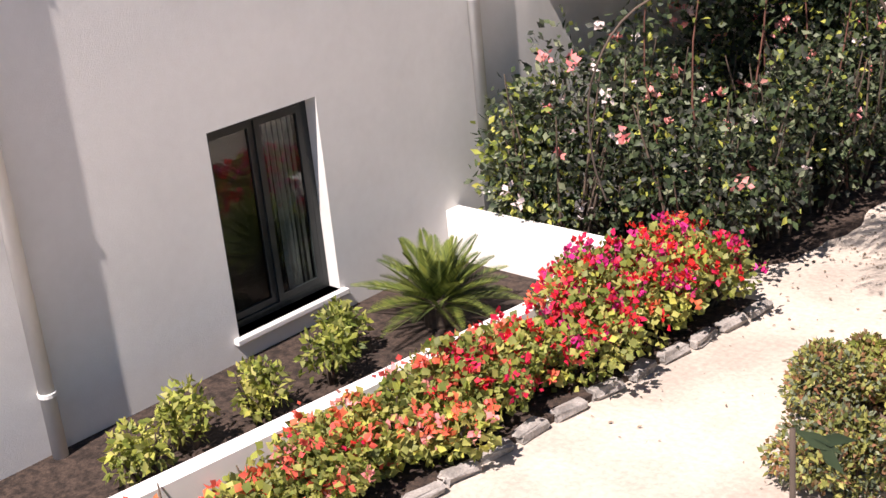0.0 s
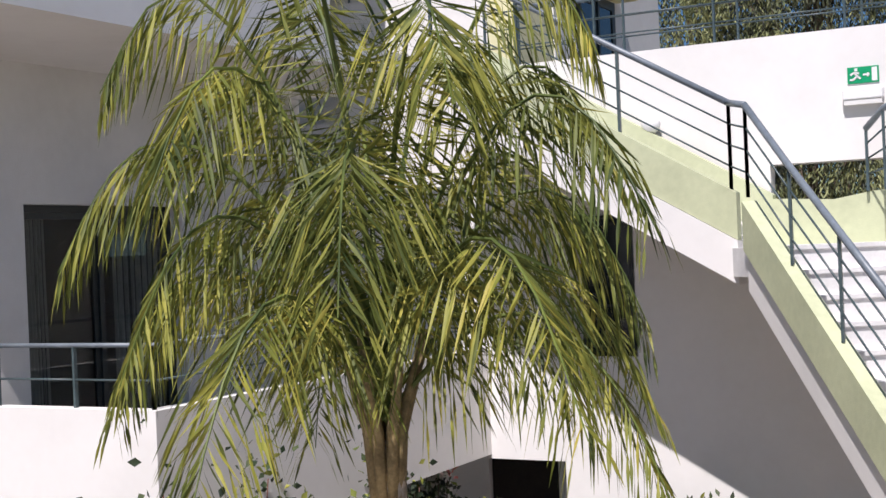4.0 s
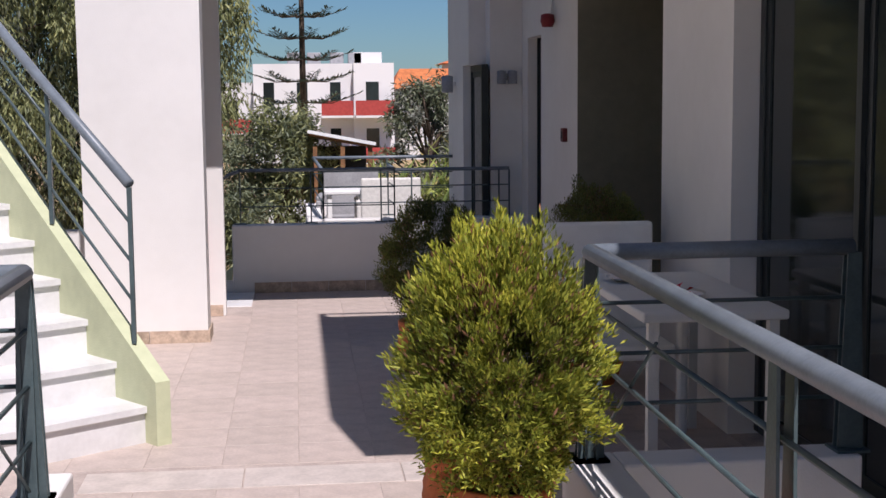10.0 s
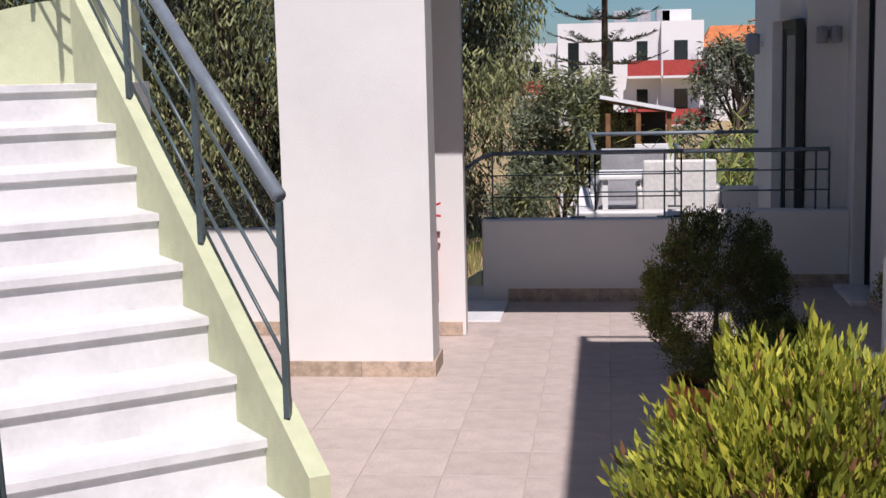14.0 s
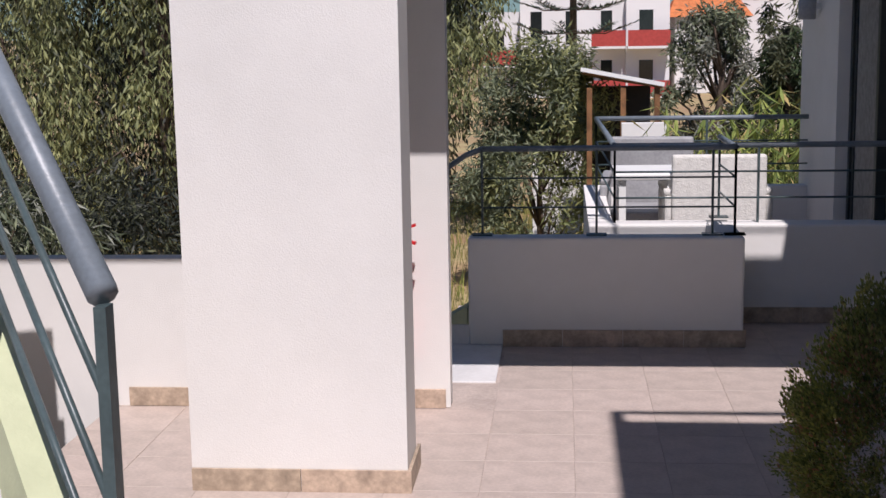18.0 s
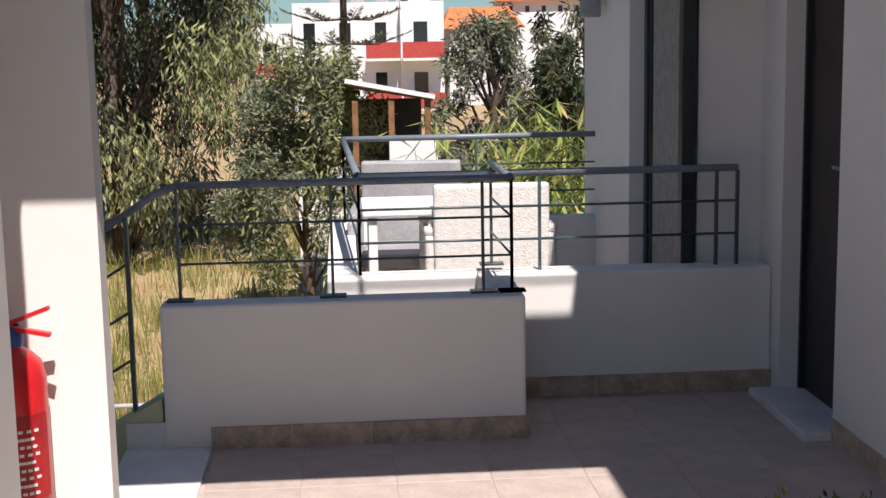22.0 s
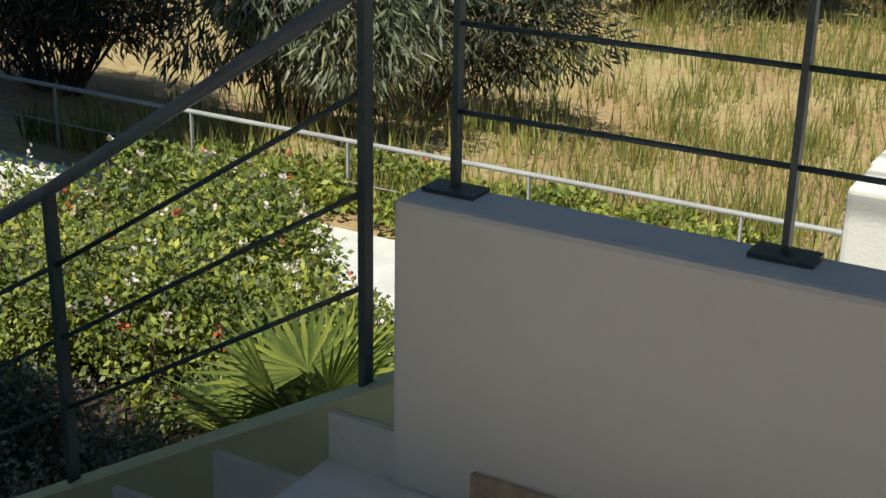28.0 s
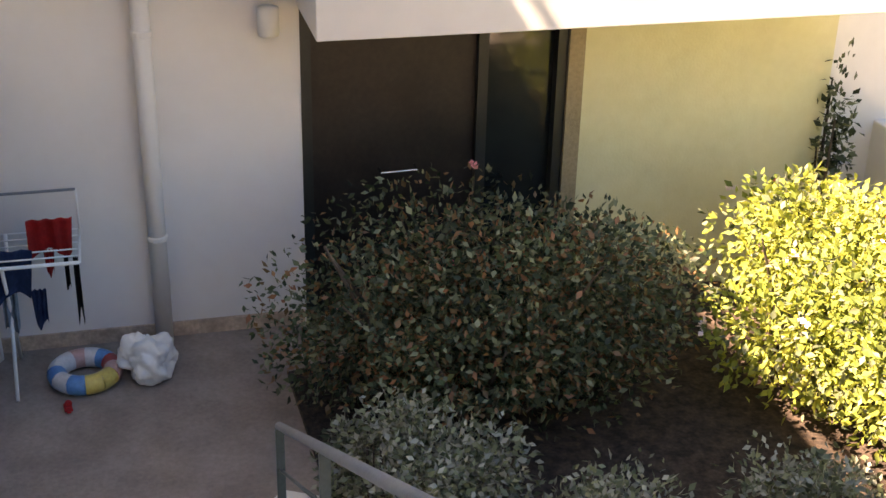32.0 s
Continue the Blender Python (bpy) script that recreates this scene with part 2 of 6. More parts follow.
# ---------------------------------------------------------------- mesh helpers
def part(name, bm, mat, parent=None, label="", smooth=False):
    me = bpy.data.meshes.new(name)
    bm.to_mesh(me)
    bm.free()
    mats = mat if isinstance(mat, (list, tuple)) else [mat]
    for x in mats:
        me.materials.append(x)
    if smooth:
        for p in me.polygons:
            p.use_smooth = True
    ob = new(name, me)
    if parent is not None:
        ob.parent = parent
        ob.matrix_parent_inverse = parent.matrix_basis.inverted()
    if label:
        ob["label"] = label
    return ob


def empty(name, at=(0, 0, 0), label="", category="", group="", kind=""):
    ob = new(name)
    ob.matrix_basis = Matrix.Translation(at)
    ob.empty_display_size = 0.1
    return tagged(ob, label, category, group, kind)


def bm_box(bm, x0, x1, y0, y1, z0, z1, m=None, bevel=0.0, mi=0):
    vs = [bm.verts.new((x, y, z)) for z in (z0, z1) for x, y in ((x0, y0), (x1, y0), (x1, y1), (x0, y1))]
    fs = [bm.faces.new([vs[i] for i in q]) for q in ((3, 2, 1, 0), (4, 5, 6, 7), (0, 1, 5, 4), (1, 2, 6, 5), (2, 3, 7, 6), (3, 0, 4, 7))]
    for f in fs:
        f.material_index = mi
    if m is not None:
        bmesh.ops.transform(bm, matrix=m, verts=vs)
    if bevel:
        es = list({e for f in fs for e in f.edges})
        bmesh.ops.bevel(bm, geom=es, offset=bevel, segments=2, affect="EDGES", profile=0.5)
    return vs


def box_part(name, x0, x1, y0, y1, z0, z1, mat, parent=None, label="", bevel=0.0, m=None):
    bm = bmesh.new()
    bm_box(bm, x0, x1, y0, y1, z0, z1, m, bevel)
    return part(name, bm, mat, parent, label)


def box_thing(name, x0, x1, y0, y1, z0, z1, mat, label, category, kind="", bevel=0.0, group=""):
    return tagged(box_part(name, x0, x1, y0, y1, z0, z1, mat, None, "", bevel), label, category, group, kind)


def bm_prism(bm, pts, z0, z1):
    """An upright prism over the outline pts (counter-clockwise)."""
    lo, hi = [bm.verts.new((x, y, z0)) for x, y in pts], [bm.verts.new((x, y, z1)) for x, y in pts]
    n = len(pts)
    bm.faces.new(lo[::-1]), bm.faces.new(hi)
    for i in range(n):
        j = (i + 1) % n
        bm.faces.new((lo[i], lo[j], hi[j], hi[i]))


def bm_slab(bm, outline, across):
    """A closed slab: outline is a list of 3D points in one plane, across the vector of its thickness."""
    a = [bm.verts.new(p) for p in outline]
    b = [bm.verts.new(Vector(p) + Vector(across)) for p in outline]
    n = len(a)
    f1, f2 = bm.faces.new(a), bm.faces.new(b[::-1])
    for i in range(n):
        j = (i + 1) % n
        bm.faces.new((a[j], a[i], b[i], b[j]))
    bmesh.ops.recalc_face_normals(bm, faces=bm.faces)


def bm_tube(bm, pts, radius, sides=8, caps=True):
    """A tube along a line of points; radius is one number or one for each point."""
    pts = [Vector(p) for p in pts]
    rads = radius if isinstance(radius, (list, tuple)) else [radius] * len(pts)
    rings = []
    for i, p in enumerate(pts):
        d = (pts[min(i + 1, len(pts) - 1)] - pts[max(i - 1, 0)]).normalized()
        up = Vector((0, 0, 1)) if abs(d.z) < 0.95 else Vector((1, 0, 0))
        a = d.cross(up).normalized()
        b = a.cross(d)
        rings.append([bm.verts.new(p + rads[i] * (math.cos(k * math.tau / sides) * a + math.sin(k * math.tau / sides) * b)) for k in range(sides)])
    for r0, r1 in zip(rings, rings[1:]):
        for k in range(sides):
            bm.faces.new((r0[k], r0[(k + 1) % sides], r1[(k + 1) % sides], r1[k]))
    if caps:
        bm.faces.new(rings[0][::-1]), bm.faces.new(rings[-1])


def tube_part(name, pts, radius, mat, parent=None, sides=8, label=""):
    bm = bmesh.new()
    bm_tube(bm, pts, radius, sides)
    return part(name, bm, mat, parent, label, smooth=True)


def bm_bar(bm, a, b, w, h):
    """A rectangular bar from a to b, w wide across and h high."""
    a, b = Vector(a), Vector(b)
    d = (b - a)
    up = Vector((0, 0, 1)) if abs(d.normalized().z) < 0.98 else Vector((0, 1, 0))
    s = d.cross(up).normalized() * w / 2
    u = s.cross(d).normalized() * h / 2
    va = [bm.verts.new(a + i * s + j * u) for i, j in ((-1, -1), (1, -1), (1, 1), (-1, 1))]
    vb = [bm.verts.new(b + i * s + j * u) for i, j in ((-1, -1), (1, -1), (1, 1), (-1, 1))]
    bm.faces.new(va), bm.faces.new(vb[::-1])
    for i in range(4):
        j = (i + 1) % 4
        bm.faces.new((va[j], va[i], vb[i], vb[j]))


def bar_part(name, a, b, w, h, mat, parent=None, label=""):
    bm = bmesh.new()
    bm_bar(bm, a, b, w, h)
    return part(name, bm, mat, parent, label)


def bm_lathe(bm, profile, sides=32, at=(0, 0, 0)):
    rings = [[bm.verts.new((at[0] + r * math.cos(k * math.tau / sides), at[1] + r * math.sin(k * math.tau / sides), at[2] + z)) for k in range(sides)] for r, z in profile]
    for r0, r1 in zip(rings, rings[1:]):
        for k in range(sides):
            bm.faces.new((r0[k], r0[(k + 1) % sides], r1[(k + 1) % sides], r1[k]))
    return rings


def leaf_mesh(name, P, A, S, mi, mats, parent=None, label=""):
    """Many leaves as one mesh: places, lengths and half widths as arrays of vectors, each leaf a folded blade of two triangles."""
    P, A, S = (np.asarray(v, float) for v in (P, A, S))
    n = len(P)
    N = np.cross(A, S)
    N /= np.linalg.norm(N, axis=1, keepdims=True) + 1e-9
    w = np.linalg.norm(S, axis=1, keepdims=True)
    V = np.stack([P, P + 0.45 * A + S + 0.3 * w * N, P + A, P + 0.45 * A - S + 0.3 * w * N], 1).reshape(-1, 3)
    base = np.arange(n)[:, None] * 4
    F = np.concatenate([base + (0, 1, 2), base + (0, 2, 3)], 1).reshape(-1, 3)
    me = bpy.data.meshes.new(name)
    me.vertices.add(len(V))
    me.vertices.foreach_set("co", V.ravel())
    me.loops.add(F.size)
    me.loops.foreach_set("vertex_index", F.ravel().astype(np.int32))
    me.polygons.add(len(F))
    me.polygons.foreach_set("loop_start", np.arange(0, F.size, 3, dtype=np.int32))
    for x in (mats if isinstance(mats, (list, tuple)) else [mats]):
        me.materials.append(x)
    me.polygons.foreach_set("material_index", np.repeat(np.asarray(mi), 2).astype(np.int32))
    me.update(calc_edges=True)
    ob = new(name, me)
    if parent is not None:
        ob.parent = parent
        ob.matrix_parent_inverse = parent.matrix_basis.inverted()
    if label:
        ob["label"] = label
    return ob


def units(rng, n):
    v = rng.normal(size=(n, 3))
    return v / np.linalg.norm(v, axis=1, keepdims=True)


def leaves_at(rng, P, length, width, droop=0.0, out=None, spread=1.0):
    """Random directions for leaves at P: out pushes them outwards, droop downwards."""
    n = len(P)
    d = units(rng, n) * spread
    if out is not None:
        d = d + out
    d[:, 2] -= droop
    d /= np.linalg.norm(d, axis=1, keepdims=True) + 1e-9
    s = np.cross(d, units(rng, n))
    s /= np.linalg.norm(s, axis=1, keepdims=True) + 1e-9
    size = length * rng.uniform(0.65, 1.3, (n, 1))
    return d * size, s * size * (width / length) * 0.5



# ---------------------------------------------------------------- structure
def structure(name, bm, mat, label, category="wall"):
    return tagged(part(name, bm, mat), label, category, "", "structure")


def boxes(name, rows, mat, label, category="wall", bevel=0.0):
    bm = bmesh.new()
    for r in rows:
        bm_box(bm, *r, bevel=bevel)
    return structure(name, bm, mat, label, category)


# ground: one sheet to the horizon
bm = bmesh.new()
rng = np.random.default_rng(3)
xs = np.concatenate([[-900, -300, -100, -50], np.arange(-30, 31, 1.5), [50, 100, 300, 900]])
ys = np.concatenate([[-600, -100, -40], np.arange(-20, 61, 1.5), [80, 120, 200, 500, 1500]])
grid = [[bm.verts.new((x, y, (GROUND if y < 5.6 else field_z(y)) + (0.10 * noise.noise((x * 0.3, y * 0.3, 0)) if y > 14 else 0))) for x in xs] for y in ys]
for j in range(len(ys) - 1):
    for i in range(len(xs) - 1):
        f = bm.faces.new((grid[j][i], grid[j][i + 1], grid[j + 1][i + 1], grid[j + 1][i]))
        f.material_index = 0 if ys[j] > 9.5 else 1
structure("ground", bm, [DRY, SAND], "dry field earth and pale sandy garden ground", "ground")

# corridor and bridge floor slab under the tiles
boxes("floor", [(-1.12, 1.12, -14, 0.50, -0.25, -0.0025), (-1.35, 3.2, 0.50, 4.30, -0.25, -0.0025), (-2.05, 3.2, 4.30, 5.60, -0.25, -0.0025), (-0.74, 3.2, 5.60, 7.6, -0.25, -0.0025)], GROUT, "concrete floor slab of the raised walkway with pale grout", "floor")

YW = 4.455
wall = boxes("wall_bridge", [
    (-1.43, -0.67, YW, YW + 0.26, 0, 2.22),
    (-3.72, -0.67, YW, YW + 0.30, 2.22, 3.30),
    (-0.67, 1.90, YW, YW + 0.30, 2.667, 3.30),
    (-6.2, -3.72, YW, YW + 0.30, 2.22, 3.30)], WHITE, "white stucco wall and beam carrying the upper walkway", "wall")
boxes("upper_walkway_slab", [(-6.2, -0.9, YW + 0.30, 5.72, 2.95, 3.15), (-0.9, 1.90, YW + 0.30, 5.33, 2.95, 3.15)], WHITE, "white concrete slab of the upper walkway", "slab")
boxes("beam_rear", [(-0.12, 1.90, 5.08, 5.42, 2.40, 2.60), (-6.2, -1.05, 5.58, 5.72, 2.80, 2.95)], WHITE, "white stucco beam behind the upper walkway", "beam")
boxes("pillar_rear", [(-1.05, -0.61, 5.50, 5.60, 0, 2.80), (-1.05, -0.61, 5.42, 5.50, 2.80, 2.95)], WHITE, "white stucco pillar beside the stair going down", "pillar")
# parapet along the stair well and lower garden wall below it
boxes("wall_stairwell", [(-2.7, -1.05, 5.50, 5.60, -2.6, 0.64), (-4.6, -2.7, 5.50, 5.60, -2.6, 1.7), (-5.92, -4.6, 5.50, 5.60, -2.6, 2.35), (-7.75, -6.74, 5.50, 5.60, -2.6, 2.35), (-6.74, -5.92, 5.50, 5.60, -0.54, 2.35)], WHITE, "white stucco wall beside the lower stair with a passage opening", "wall")
boxes("wall_passage", [
    (-4.69, -2.75, YW, YW + 0.15, GROUND, 1.30), (-4.69, -3.45, YW, YW + 0.15, 1.30, 2.22), (-5.43, -4.69, YW, YW + 0.15, GROUND, 0.59),
    (-5.62, -5.43, YW, YW + 0.15, -0.36, 0.59), (-6.70, -5.62, YW, YW + 0.15, -0.36, 2.22), (-7.75, -6.70, YW, YW + 0.15, GROUND, 2.22),
    (-5.62, -4.69, YW, YW + 0.15, 1.95, 2.22)], WHITE, "white stucco wall under the stair with a passage and a gallery opening", "wall")


def rise(y):
    """Height of the sandy path above the lower garden, towards the passage."""
    t = min(1.0, max(0.0, (y - 0.6) / 3.7))
    return 0.47 * t * t * (3 - 2 * t)


bm = bmesh.new()
rows_up = [[bm.verts.new((x, y, GROUND - 0.004 + rise(y) + 0.012 * noise.noise((x * 1.5, y * 1.5, 3)) * min(1, rise(y) * 8))) for x in np.linspace(-7.74, -2.0, 24)] for y in np.linspace(0.5, 5.49, 24)]
for ra, rb in zip(rows_up, rows_up[1:]):
    for a, b, c, d in zip(ra, ra[1:], rb[1:], rb):
        bm.faces.new((a, b, c, d))
side = [bm.verts.new((-2.0, y, GROUND - 0.05)) for y in np.linspace(0.5, 5.49, 24)]
for i in range(23):
    bm.faces.new((rows_up[i][-1], side[i], side[i + 1], rows_up[i + 1][-1]))
structure("ground_rise", bm, SAND, "pale sandy garden path rising to the passage", "ground")
# end parapet
boxes("wall_end_parapet", [(-0.61, 0.75, 6.60, 6.73, 0, 0.55), (0.62, 0.75, 6.73, 7.16, 0, 0.55)], WHITE, "low white stucco parapet at the end of the walkway", "parapet", bevel=0.012)
boxes("wall_neighbour_parapet", [(0.0, 1.88, 7.16, 7.34, 0, 0.53)], WHITE, "low white stucco parapet of the neighbouring balcony", "parapet", bevel=0.012)
# right hand wall with recesses
XR = 1.88
boxes("wall_right", [
    (XR, XR + 0.25, 5.05, 6.43, 0, 2.95), (XR, XR + 0.25, 7.05, 7.4, 0, 2.95), (XR, XR + 0.25, 6.43, 7.05, 2.05, 2.95),
    (XR, XR + 0.25, 1.71, 2.87, 0, 2.95), (XR, XR + 0.25, 2.87, 5.05, 2.33, 2.95), (XR, XR + 0.25, -1.5, 1.71, 2.25, 2.95),
    (XR, XR + 0.25, -8, -1.5, 0, 2.95)], WHITE, "white stucco wall of the apartments with recessed doors", "wall")
boxes("ceiling", [(0.54, 6.0, -0.25, 2.80, 2.77, 2.97), (1.25, 6.0, -6.0, -0.25, 2.77, 2.97), (1.36, 6.0, 2.80, 9.5, 2.95, 3.10)], WHITE, "white ceiling under the upper balcony", "ceiling")
boxes("upper_balcony_parapet", [(0.54, 0.66, -0.25, 2.80, 2.97, 3.85), (0.66, 1.9, 2.68, 2.80, 2.97, 3.85), (0.66, 1.25, -0.25, -0.13, 2.97, 3.85)], WHITE, "white stucco parapet of an upper balcony", "parapet")
UPPER_RAIL = [(1.9, 2.74, 3.85, 4.13), (0.60, 2.74, 3.85, 4.13), (0.60, -0.19, 3.85, 4.13), (1.25, -0.19, 3.85, 4.13)]

# left building
boxes("wall_left_building", [
    (-14, -7.75, -14, -3.75, GROUND, 7.0), (-14, -7.75, -3.75, -2.77, GROUND, -2.24), (-14, -7.75, -3.75, -2.77, -0.75, 7.0),
    (-14, -7.95, -3.75, -2.77, -2.24, -0.75), (-14, -7.75, -2.77, 0.25, GROUND, 7.0), (-14, -7.75, 0.25, 2.0, GROUND, -0.15), (-14, -7.75, 0.25, 2.0, 2.08, 3.3),
    (-14, -7.95, 0.25, 2.0, -0.15, 2.08), (-14, -7.75, 2.0, 3.8, GROUND, 7.0), (-14, -7.75, 0.25, 0.75, 3.3, 7.0), (-14, -7.95, 0.75, 2.0, 3.3, 5.1), (-14, -7.75, 0.75, 2.0, 5.1, 7.0)], GREY_STUCCO, "white stucco wall of the neighbouring apartment house", "wall")
boxes("balcony_left", [(-7.75, -6.18, -0.25, -0.13, -0.32, 0.69), (-6.30, -6.18, -0.13, YW, -0.32, 0.69), (-7.75, -6.30, -0.13, YW, -0.32, -0.15)], WHITE, "white stucco balcony with solid parapet", "balcony")


# ---------------------------------------------------------------- stairs up
SD, SN = Vector((-0.608, 0.794, 0)), Vector((-0.794, -0.608, 0))
S0 = Vector((-0.83, 2.04, 0))
RISE, RUN = 0.172, 0.257


def stair_at(s, w, z):
    return S0 + SD * s + SN * w + Vector((0, 0, z))


stair_up = empty("stair_up", (-0.83, 2.04, 0), "white marble stair with pale green stringers rising to a landing", "stair", kind="")
for k in range(1, 10):
    s = -0.12 + RUN * (k - 1)
    bm = bmesh.new()
    bm_slab(bm, [stair_at(s + 0.02, 0.03, RISE * (k - 1) - (0.15 if k > 1 else 0)), stair_at(s + 0.02, 1.32, RISE * (k - 1) - (0.15 if k > 1 else 0)), stair_at(s + 0.02, 1.32, RISE * k - 0.03), stair_at(s + 0.02, 0.03, RISE * k - 0.03)], SD * 0.03)
    part("riser", bm, MARBLE, stair_up)
    bm = bmesh.new()
    run = RUN + 0.05 if k < 9 else 0.3
    bm_slab(bm, [stair_at(s, 0.03, RISE * k - 0.03), stair_at(s, 1.32, RISE * k - 0.03), stair_at(s + run, 1.32, RISE * k - 0.03), stair_at(s + run, 0.03, RISE * k - 0.03)], (0, 0, 0.03))
    part("tread", bm, MARBLE, stair_up)


def sz(s):
    return 0.43 + 0.678 * s


bm = bmesh.new()
bm_slab(bm, [stair_at(-0.20, -0.045, 0), stair_at(0.55, -0.045, 0), stair_at(2.3, -0.045, sz(1.75) - 0.25), stair_at(2.3, -0.045, sz(2.3)), stair_at(-0.20, -0.045, sz(-0.20))], SN * 0.075)
part("stringer", bm, GREEN, stair_up, "pale green painted stringer")
bm = bmesh.new()
bm_slab(bm, [stair_at(-0.22, 1.31, sz(-0.22) - 0.36), stair_at(2.15, 1.31, sz(2.15) - 0.36), stair_at(2.15, 1.31, sz(2.15)), stair_at(-0.22, 1.31, sz(-0.22))], SN * 0.12)
part("stringer", bm, GREEN, stair_up, "pale green painted stringer")
bm = bmesh.new()
bm_slab(bm, [stair_at(-0.22, 0.1, sz(-0.22) - 0.66), stair_at(2.15, 0.1, sz(2.15) - 0.66), stair_at(2.15, 0.1, sz(2.15) - 0.365), stair_at(-0.22, 0.1, sz(-0.22) - 0.365)], SN * 1.30)
part("soffit", bm, WHITE, stair_up, "white plastered underside")
LZ = RISE * 9
bm = bmesh.new()
c_r, c_l = stair_at(1.96, 0.0, 0), stair_at(1.96, 1.40, 0)
bm_prism(bm, [(c_r.x, c_r.y), (-2.1, YW - 0.01), (-3.45, YW - 0.01), (-3.45, 3.20), (c_l.x, c_l.y)], LZ - 0.22, LZ - 0.005)
part("landing", bm, MARBLE, stair_up, "white marble landing")
bm = bmesh.new()
bm_slab(bm, [(-2.12, YW - 0.16, LZ - 0.2), (-3.40, YW - 0.16, LZ - 0.2), (-3.40, YW - 0.16, 1.93), (-2.9, YW - 0.16, 1.90), (-2.6, YW - 0.16, 1.95), (-2.12, YW - 0.16, 1.99)], (0, 0.12, 0))
part("landing_wall", bm, GREEN, stair_up, "pale green low wall round the landing")
# second flight
F2X, F2Y0, F2Y1 = -3.47, 3.20, 4.30
for k in range(1, 10):
    x = F2X - 0.29 * (k - 1)
    bm = bmesh.new()
    bm_box(bm, x - 0.03, x - 0.005, F2Y0 + 0.1, F2Y1, LZ + RISE * (k - 1) - 0.1, LZ + RISE * k - 0.03)
    part("riser", bm, MARBLE, stair_up)
    bm = bmesh.new()
    bm_box(bm, x - 0.32, x, F2Y0 + 0.1, F2Y1, LZ + RISE * k - 0.03, LZ + RISE * k)
    part("tread", bm, MARBLE, stair_up)
f2 = lambda x: 1.964 + 0.575 * (-3.40 - x)
for y in (F2Y0, F2Y1):
    bm = bmesh.new()
    bm_slab(bm, [(-3.40, y, f2(-3.40) - 0.36), (-6.0, y, f2(-6.0) - 0.36), (-6.0, y, f2(-6.0)), (-3.40, y, f2(-3.40))], (0, 0.11, 0))
    part("stringer", bm, GREEN, stair_up, "pale green painted stringer")
bm = bmesh.new()
bm_slab(bm, [(-3.40, F2Y0 - 0.012, f2(-3.40) - 0.70), (-6.0, F2Y0 - 0.012, f2(-6.0) - 0.70), (-6.0, F2Y0 - 0.012, f2(-6.0) - 0.365), (-3.40, F2Y0 - 0.012, f2(-3.40) - 0.365)], (0, 1.10, 0))
part("soffit", bm, WHITE, stair_up, "white plastered underside")


# ---------------------------------------------------------------- railings
def railing(label, runs, bars=3, radius=0.03, post=0.05, group="", mat=RAIL, top=RAIL_TOP, bar_r=0.008, name="railing", plate=False, bar_low=0.12, twin=False):
    """runs: lists of (x, y, base z, top z) for posts in a row; each row is joined by a handrail and thin bars."""
    x, y, zb, zt = runs[0][0][:4]
    ob = empty(name, (x, y, zb), label, "railing", group)
    for pts in runs:
        tube_part("handrail", [(p[0], p[1], p[3]) for p in pts], radius, top, ob, 10)
        for p in pts:
            if len(p) > 4:
                continue
            bm = bmesh.new()
            if twin:
                d = (Vector(pts[1][:2]) - Vector(pts[0][:2])).normalized()
                n = Vector((-d.y, d.x, 0)) * 0.008
                for o in (-0.022, 0.016):
                    q = Vector((p[0] - d.y * o, p[1] + d.x * o, p[2]))
                    top_z = p[3] - radius * 0.6 - p[2]
                    bm_slab(bm, [q + Vector((d.x * w, d.y * w, z)) for w, z in ((-0.048, 0), (0.048, 0), (0.024, top_z), (-0.024, top_z))], n)
                bm_box(bm, p[0] - 0.06, p[0] + 0.06, p[1] - 0.06, p[1] + 0.06, p[2], p[2] + 0.01)
            else:
                bm_bar(bm, (p[0], p[1], p[2]), (p[0], p[1], p[3] - radius * 0.7), post * 0.55, post)
            if plate:
                bm_box(bm, p[0] - 0.05, p[0] + 0.05, p[1] - 0.03, p[1] + 0.03, p[2], p[2] + 0.008)
            part("post", bm, mat, ob)
        for i in range(bars):
            f = bar_low + (1 - bar_low) * (i + 0.6) / (bars + 0.6)
            for a, b in zip(pts, pts[1:]):
                tube_part("bar", [(q[0], q[1], q[2] + f * (q[3] - q[2])) for q in (a, b)], bar_r, mat, ob, 6)
    return ob


RT = 1.03
KZ = 0.30
kerb = boxes("kerb_walkway", [(-1.02, -0.86, -14, 0.42, -0.012, KZ), (0.84, 1.02, -14, 0.42, -0.012, KZ), (-1.85, -1.02, 0.0, 0.16, -0.012, KZ), (1.02, 1.88, 0.24, 0.42, -0.012, KZ)], WHITE, "white plastered kerb under the walkway rail", "kerb", bevel=0.01)
ysl = [-13.5, -12, -10.5, -9, -7.5, -6, -4.5, -3, -1.5, 0.1]
railing("grey-green painted steel railing along the raised walkway", [[(-0.93, y, KZ, RT) for y in ysl], [(-0.93, 0.1, KZ, RT), (-1.72, 0.08, KZ, RT)], [(-1.72, 0.08, KZ, RT), (-1.62, 1.08, 0.0, RT)], [(-1.62, 1.08, 0.0, RT), (-1.93, 1.2, 0.0, RT)]], twin=True)
railing("grey-green painted steel railing along the raised walkway", [[(0.92, y, KZ, RT) for y in ysl[:-1] + [0.33]], [(0.92, 0.33, KZ, RT), (1.86, 0.33, KZ, RT)]], twin=True)
